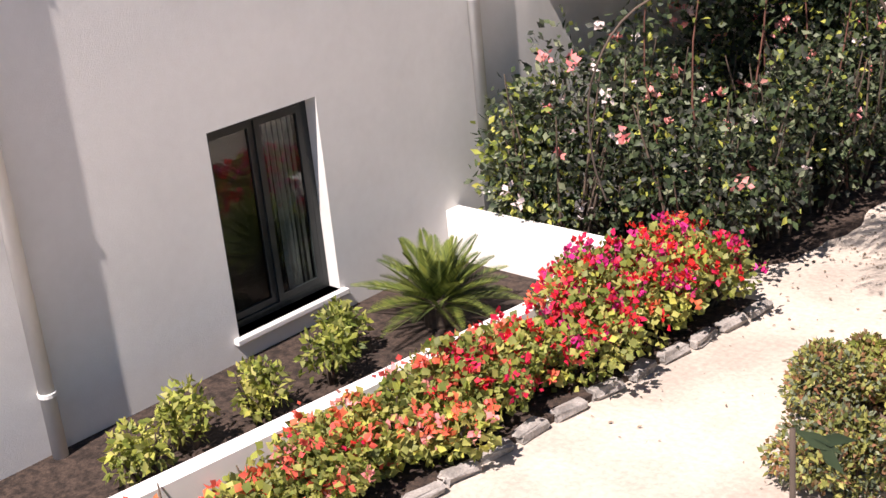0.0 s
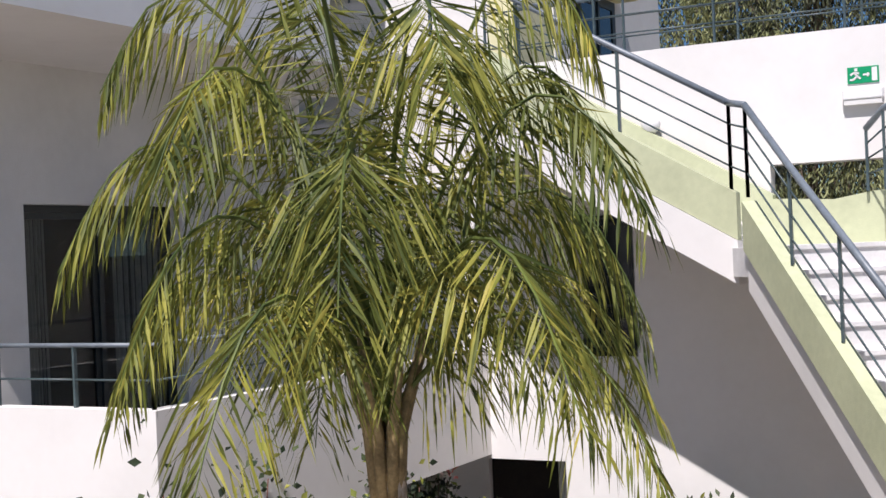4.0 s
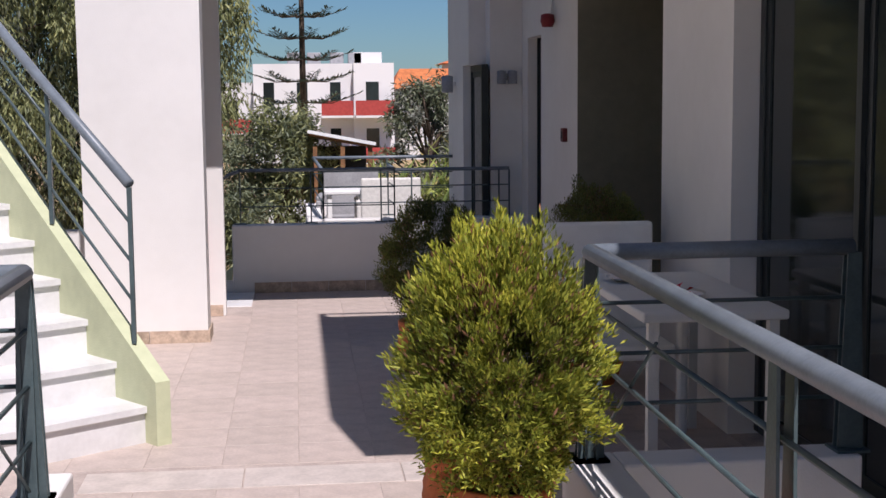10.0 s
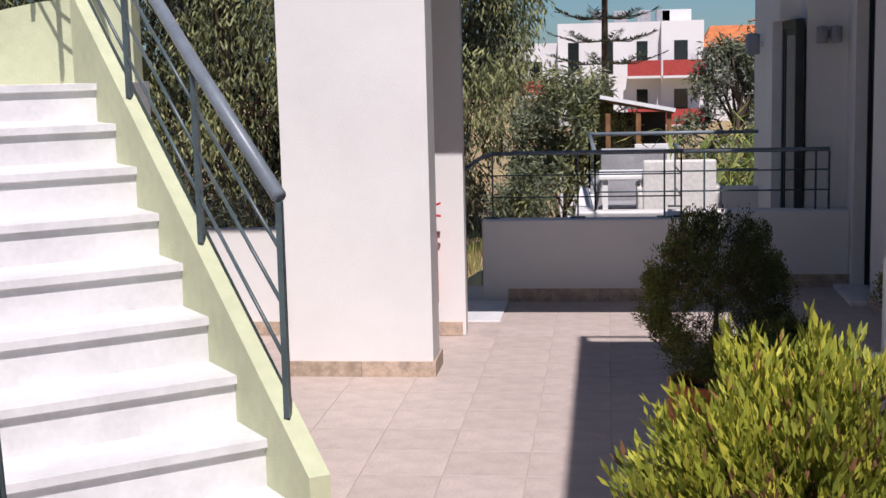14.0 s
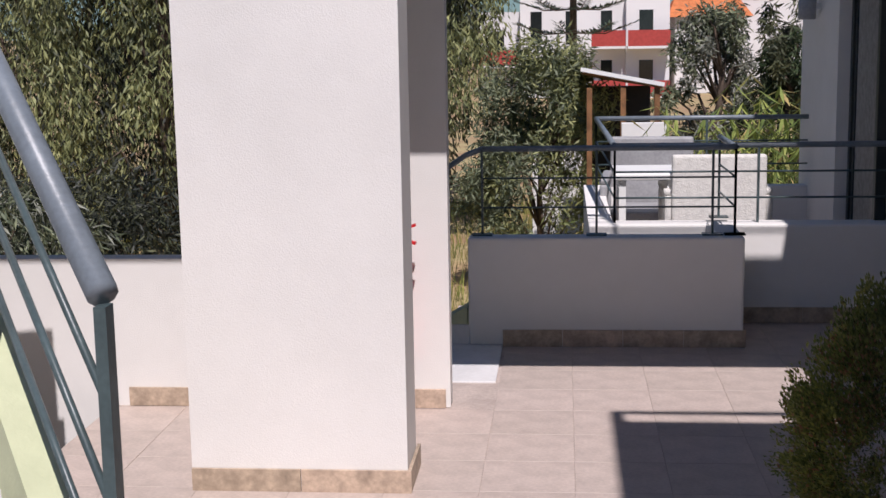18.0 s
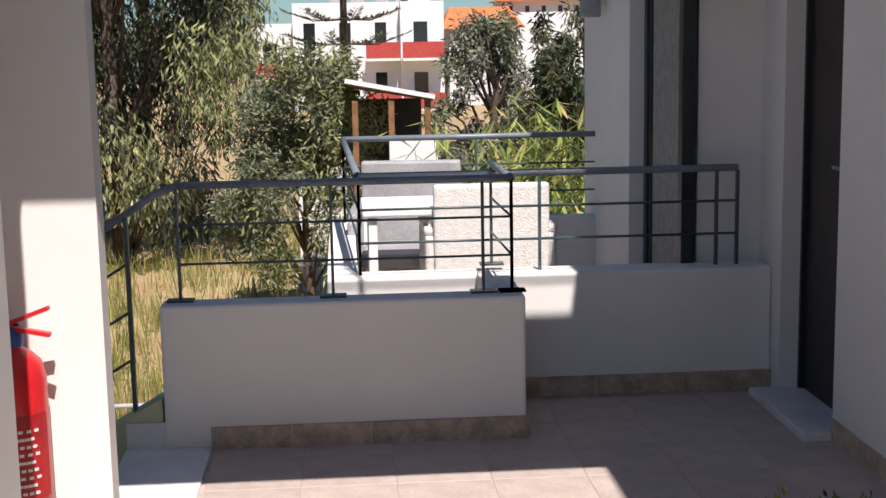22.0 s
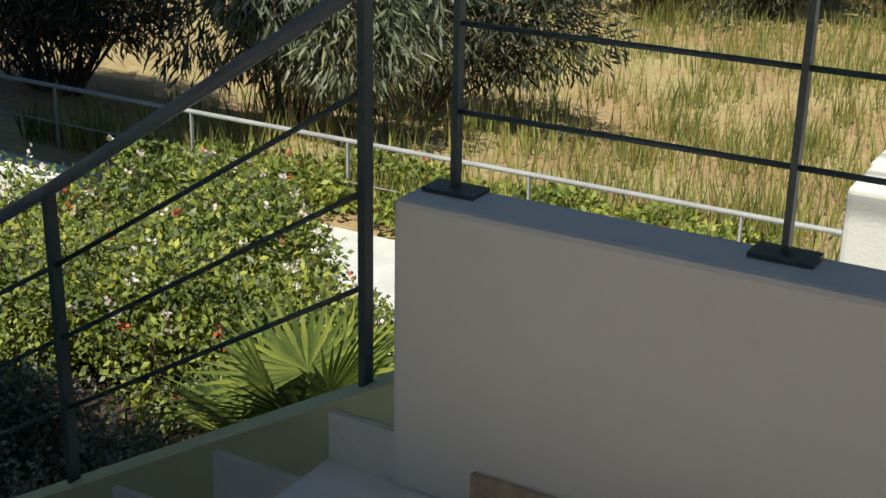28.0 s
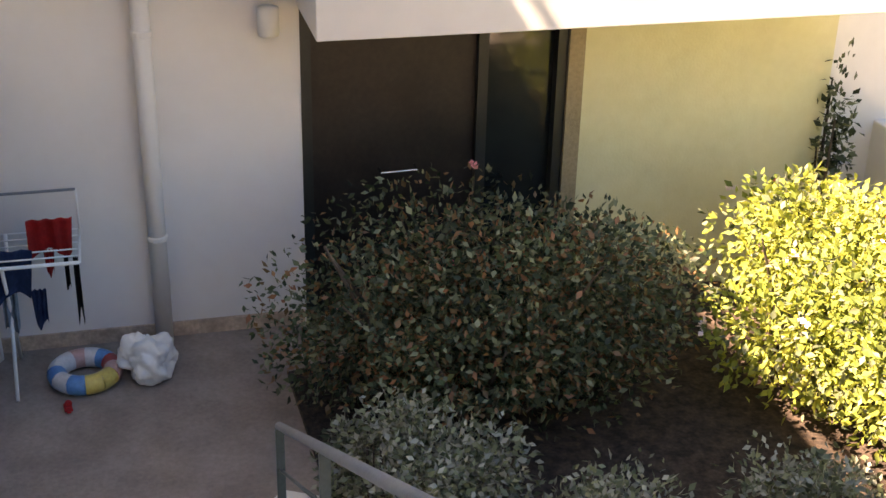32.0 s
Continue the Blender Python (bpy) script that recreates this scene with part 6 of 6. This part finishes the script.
# dark, middle and pale leaf with their shares of the painted shade and light
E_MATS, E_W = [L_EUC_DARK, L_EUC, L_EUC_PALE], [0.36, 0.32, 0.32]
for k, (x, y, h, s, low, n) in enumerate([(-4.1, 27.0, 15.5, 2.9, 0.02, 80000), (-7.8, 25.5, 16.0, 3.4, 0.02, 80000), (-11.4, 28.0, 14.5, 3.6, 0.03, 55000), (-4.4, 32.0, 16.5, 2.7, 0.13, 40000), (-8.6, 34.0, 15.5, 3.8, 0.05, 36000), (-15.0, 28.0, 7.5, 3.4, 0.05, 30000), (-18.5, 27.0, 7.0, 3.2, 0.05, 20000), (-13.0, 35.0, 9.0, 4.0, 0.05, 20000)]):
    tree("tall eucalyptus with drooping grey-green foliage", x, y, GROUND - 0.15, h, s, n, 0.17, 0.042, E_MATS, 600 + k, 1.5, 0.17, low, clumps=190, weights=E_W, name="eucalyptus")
bush("grey-leaved low eucalyptus branches over the garden", (-7.3, 15.2, -1.2), (1.9, 0.9, 1.15), 9000, 0.20, [L_OLIVE, L_SILVER, L_EUC], 620, [0.45, 0.25, 0.3], (), 12, droop=1.2, lumps=18, wfac=0.15)
bush("dark bare-twigged shrub behind the fence", (-10.6, 15.2, -1.15), (2.3, 1.0, 1.25), 16000, 0.14, [L_EUC_DARK, L_RUSSET], 621, [0.8, 0.2], (), 40, droop=0.6, lumps=16, wfac=0.2)
bush("dark bare-twigged shrub behind the fence", (-7.2, 17.2, -1.2), (2.6, 0.9, 1.3), 14000, 0.14, [L_EUC_DARK, L_EUC], 622, [0.7, 0.3], (), 20, droop=0.6, lumps=16, wfac=0.2)
tree("rounded grey-green olive tree at the edge of the field", -0.45, 21.5, GROUND - 0.1, 3.9, 1.35, 24000, 0.13, 0.03, [L_OLIVE, L_EUC_PALE], 631, 0.5, 0.08, 0.22, clumps=90, name="olive_tree")
tree("rounded grey-green olive tree at the edge of the field", 3.3, 31, GROUND - 0.1, 4.5, 1.3, 12000, 0.18, 0.04, [L_OLIVE, L_SILVER], 632, 0.5, 0.18, 0.12, clumps=60, name="olive_tree")
tree("dark green olive tree behind the reeds", 4.4, 27, GROUND - 0.1, 3.9, 1.2, 12000, 0.16, 0.04, [L_EUC, L_ROSE], 633, 0.5, 0.18, 0.12, clumps=50, name="olive_tree")
tree("tall dark slender tree beyond the balcony", 5.4, 30, GROUND - 0.1, 13, 1.25, 16000, 0.2, 0.045, [L_EUC, L_EUC_DARK], 634, 0.9, 0.2, 0.10, clumps=70)
# reeds
rd = empty("reed_bed", (1.8, 15, GROUND), "tall green and straw-coloured reeds", "reeds", "", "stuff")
P, A, S, mi = [], [], [], []
rng = np.random.default_rng(88)
bm = bmesh.new()
for k in range(210):
    x, y = rng.uniform(0.5, 4.4), rng.uniform(14.2, 17.5)
    h = rng.uniform(1.9, 3.4) * (0.75 if x < 1.0 else 1)
    lean = rng.normal(size=2) * 0.12
    pts = [Vector((x + lean[0] * t * h, y + lean[1] * t * h, GROUND - 0.1 + h * t)) for t in np.linspace(0, 1, 5)]
    bm_tube(bm, pts, [0.014, 0.013, 0.011, 0.009, 0.004], 5)
    for j in range(15):
        t = 0.3 + 0.7 * j / 14
        q = Vector((x + lean[0] * t * h, y + lean[1] * t * h, GROUND - 0.1 + h * t))
        a = rng.uniform(0, math.tau)
        v = Vector((math.cos(a), math.sin(a), rng.uniform(0.4, 1.0))) * rng.uniform(0.22, 0.4)
        w = v.cross(Vector((0, 0, 1))).normalized() * 0.026
        P += [q, q + v * 0.92]
        A += [v, Vector((v.x * 0.9, v.y * 0.9, -abs(v.z) * rng.uniform(0.2, 1.2)))]
        S += [w, w * 0.9]
        mi += [int(rng.random() < 0.25)] * 2
part("cane", bm, L_REED, rd)
leaf_mesh("blade", P, A, S, mi, [L_REED, L_GRASS], rd)


def araucaria(x, y, z, height):
    rng = np.random.default_rng(9)
    ob = empty("araucaria", (x, y, z), "tall dark araucaria with level tiers of branches", "conifer")
    tube_part("trunk", [(x, y, z), (x, y, z + height * 0.6), (x, y, z + height)], [0.16, 0.09, 0.02], BARK_DARK, ob, 8)
    P, A, S = [], [], []
    tiers = 11
    for k in range(tiers):
        h = 0.32 + 0.67 * k / tiers
        r = 1.95 * (1 - 0.80 * (h - 0.32) / 0.68) + 0.15
        for j in range(7):
            a = j * math.tau / 7 + k * 0.45
            d = Vector((math.cos(a), math.sin(a), 0))
            root, tip = Vector((x, y, z + h * height)), Vector((x, y, z + h * height + 0.16 * r)) + d * r
            bm = bmesh.new()
            bm_tube(bm, [root, root.lerp(tip, 0.5) - Vector((0, 0, 0.10 * r)), tip], [0.03, 0.02, 0.008], 5)
            part("limb", bm, BARK_DARK, ob)
            for i in range(46):
                t = 0.2 + 0.8 * rng.random()
                q = root.lerp(tip, t) - Vector((0, 0, 0.3 * r * t * (1 - t)))
                sd = d.cross(Vector((0, 0, 1)))
                v = (sd * rng.choice((-1, 1)) * rng.uniform(0.2, 0.5) * (1.1 - 0.5 * t) + d * 0.18 + Vector((0, 0, rng.uniform(0.0, 0.16))))
                P.append(q), A.append(v), S.append(v.cross(Vector((0, 0, 1))).normalized() * 0.035)
    leaf_mesh("crown", P, A, S, np.zeros(len(P)), [L_ARAU], ob)
    return ob


araucaria(0.19, 45, GROUND - 0.1, 12.8)

# timber shed with a red roof at the field's edge
sh = empty("shed", (0.9, 20.5, GROUND), "open timber shed with a brown sloping roof and white edge", "shed")
bm = bmesh.new()
bm_slab(bm, [(0.15, 20, 0.90), (1.32, 20, 0.66), (1.32, 22.5, 0.58), (0.15, 22.5, 0.78)], (0, 0, 0.07))
part("roof", bm, WOOD, sh)
bm = bmesh.new()
bm_bar(bm, (0.12, 19.98, 0.96), (1.35, 19.98, 0.72), 0.03, 0.06)
part("fascia", bm, PLASTIC, sh, "white roof edge board")
for x in (0.25, 0.75, 1.25):
    box_part("post", x - 0.04, x + 0.04, 20.05, 20.13, GROUND - 0.1, 0.68, WOOD, sh)
box_part("wall", 0.2, 1.3, 22.4, 22.5, GROUND - 0.1, 0.60, DARK_DOOR, sh)
boxes("field_wall", [(-0.7, 0.2, 24.0, 24.2, GROUND - 0.1, -0.6), (0.65, 1.25, 18.2, 18.4, GROUND - 0.1, 0.28)], WHITE, "weathered white garden wall in the field", "wall")


def block(name, label, x0, x1, y, depth, z1, floors, bays, red, roof=None, step=3.0, mat=FAR_WHITE):
    """A far apartment house: walls, windows, balconies with red fronts."""
    ob = empty(name, ((x0 + x1) / 2, y, GROUND), label, "apartment building", "houses beyond the field")
    box_part("wall", x0, x1, y, y + depth, GROUND - 0.1, z1, mat, ob)
    w = (x1 - x0) / bays
    for f in range(floors):
        z = z1 - 0.35 - step * (f + 1)
        for b in range(bays):
            a = x0 + w * b
            wd = box_part("window", a + w * 0.3, a + w * 0.62, y - 0.03, y + 0.05, z + 0.15, z + 2.15, GLASS, ob)
            box_part("frame", a + w * 0.27, a + w * 0.65, y - 0.015, y + 0.02, z + 2.15, z + 2.25, mat, wd)
            if b in red:
                bl = box_part("balcony", a + 0.05, a + w - 0.05, y - 1.3, y, z - 0.15, z, mat, ob)
                box_part("balcony_front", a + 0.05, a + w - 0.05, y - 1.3, y - 1.2, z, z + 0.95, BALC_RED, bl, "red painted balcony front")
    return ob


block("apartment_house", "white apartment house with red balcony fronts and roof tanks", -2.8, 3.65, 83, 9, 3.75, 2, 3, (2,))
block("apartment_house", "white apartment house with red balcony fronts", 3.65, 6.25, 82, 9, 3.75, 2, 1, (0,))
block("apartment_house", "low white apartment house with red balcony fronts", -5.6, -2.9, 86, 8, 2.6, 2, 1, (0,), mat=FAR_WHITE)
box_th = empty("roof_equipment", (1.5, 84, 3.5), "grey roof tanks and solar heaters on the white house", "roof tanks")
for k, x in enumerate((-0.6, 0.7, 2.2, 3.4)):
    box_part("panel", x, x + 0.9, 84, 85, 3.75, 4.5, FENCE, box_th, bevel=0.05)
    box_part("stand", x + 0.1, x + 0.8, 84.2, 84.4, 3.75, 3.9, BLACK_FRAME, box_th)
box_part("stair_house", 3.8, 5.6, 84, 88, 3.75, 4.5, FAR_WHITE, box_th)


def tiled_house(name, label, x0, x1, y, depth, wall_z, roof_z, hip):
    ob = empty(name, ((x0 + x1) / 2, y, GROUND), label, "house", "houses beyond the field")
    box_part("wall", x0, x1, y, y + depth, GROUND - 0.1, wall_z, FAR_WHITE, ob)
    for k in range(5):
        box_part("window", x0 + (x1 - x0) * (k + 0.35) / 5, x0 + (x1 - x0) * (k + 0.6) / 5, y - 0.03, y + 0.03, wall_z - 0.75, wall_z - 0.35, GLASS, ob)
    bm = bmesh.new()
    ym, xm = y + depth / 2, (x0 + x1) / 2
    e = 0.5
    a = [bm.verts.new(p) for p in ((x0 - e, y - e, wall_z), (x1 + e, y - e, wall_z), (x1 + e, y + depth + e, wall_z), (x0 - e, y + depth + e, wall_z))]
    t = [bm.verts.new(p) for p in ((x0 + (xm - x0) * hip, ym, roof_z), (x1 - (x1 - xm) * hip, ym, roof_z))]
    for q in ((a[0], a[1], t[1], t[0]), (a[2], a[3], t[0], t[1]), (a[1], a[2], t[1]), (a[3], a[0], t[0]), (a[3], a[2], a[1], a[0])):
        bm.faces.new(q)
    part("roof", bm, ROOF_TILE, ob, "orange clay tile roof")
    return ob


tiled_house("tiled_house", "house with an orange tiled roof", 6.9, 11.2, 86, 5, 2.1, 3.5, 0.1)
tiled_house("tiled_house", "white villa with an orange hipped tile roof", 10.8, 16.3, 90, 5, 3.9, 4.8, 0.75)
boxes("far_wood", [(-60, -12, 150, 160, GROUND, 2.0), (12, 90, 150, 160, GROUND, 1.6)], L_OLIVE, "distant low tree line", "backdrop")

# ---------------------------------------------------------------- floor tiles and skirtings
tile_me = bpy.data.meshes.new("tile")
bm = bmesh.new()
bm_box(bm, -0.1642, 0.1642, -0.1642, 0.1642, -0.012, 0.0)
bmesh.ops.bevel(bm, geom=[e for e in bm.edges if all(v.co.z > -0.006 for v in e.verts)], offset=0.0012, segments=1, affect="EDGES")
bm.to_mesh(tile_me), bm.free()
tile_me.materials.append(TILE)
floor_ob = bpy.data.objects["floor"]
rows = []
for j in range(20):
    y = 0.68 + 0.33 * j
    for i in range(16):
        x = -2.90 + 0.33 * i
        if x > 2.0 or (y > 5.45 and x < -0.5) or (y > 4.3 and x < -1.95) or (y < 4.3 and x < -1.25) or y > 7.1 or (1.1 < y < 1.45 and -1.2 < x < 1.0):
            continue
        rows.append((x, y))
for x, y in rows[:300]:
    ob = bpy.data.objects.new("tile", tile_me)
    scene.collection.objects.link(ob)
    ob.parent = floor_ob
    ob.location = (x, y, 0.0)
bm = bmesh.new()
for j in range(45):
    for i in range(6):
        x, y = -0.83 + 0.33 * i, 0.35 - 0.33 * j
        if abs(x) < 0.84:
            bm_box(bm, x - 0.1635, x + 0.1635, y - 0.1635, y + 0.1635, -0.012, 0.0)
for x, y in rows[300:]:
    bm_box(bm, x - 0.1635, x + 0.1635, y - 0.1635, y + 0.1635, -0.012, 0.0)
tiles_far = part("tiles", bm, TILE, floor_ob)
tiles_far["kind"] = "stuff"
for k in range(3):
    box_part("marble_strip", -0.98 + 0.66 * k, -0.326 + 0.66 * k, 1.16, 1.44, -0.012, 0.004, STRIP, floor_ob, "pale stone threshold strip", bevel=0.002)
box_part("marble_slab", -0.76, -0.44, 5.90, 6.62, -0.012, 0.006, MARBLE, floor_ob, "white marble slab at the head of the stair", bevel=0.003)


def skirting(name, a, b, h, mat=SKIRT, step=0.33, label="tile skirting along the wall", t=0.012):
    ob = empty(name, (*a, 0), label, "skirting", "", "structure")
    d = Vector((b[0] - a[0], b[1] - a[1], 0))
    n = max(1, round(d.length / step))
    for k in range(n):
        p, q = Vector((*a, 0)) + d * (k + 0.004) / n, Vector((*a, 0)) + d * (k + 0.996) / n
        bm = bmesh.new()
        bm_bar(bm, p + Vector((0, 0, h / 2)), q + Vector((0, 0, h / 2)), t, h)
        part("skirting_tile", bm, mat, ob)


skirting("skirting_1", (-1.43, YW - 0.007), (-0.655, YW - 0.007), 0.08)
skirting("skirting_2", (-0.663, YW), (-0.663, YW + 0.30), 0.08)
skirting("skirting_3", (-1.05, 5.493), (-0.628, 5.493), 0.08)
skirting("skirting_4", (-0.44, 6.592), (0.757, 6.592), 0.085)
skirting("skirting_5", (0.76, 7.152), (1.88, 7.152), 0.085)
skirting("skirting_6", (XR - 0.007, 5.05), (XR - 0.007, 6.42), 0.08)
skirting("skirting_7", (-2.0, 5.493), (-1.05, 5.493), 0.08)
skirting("skirting_8", (0.757, 6.60), (0.757, 7.15), 0.085)
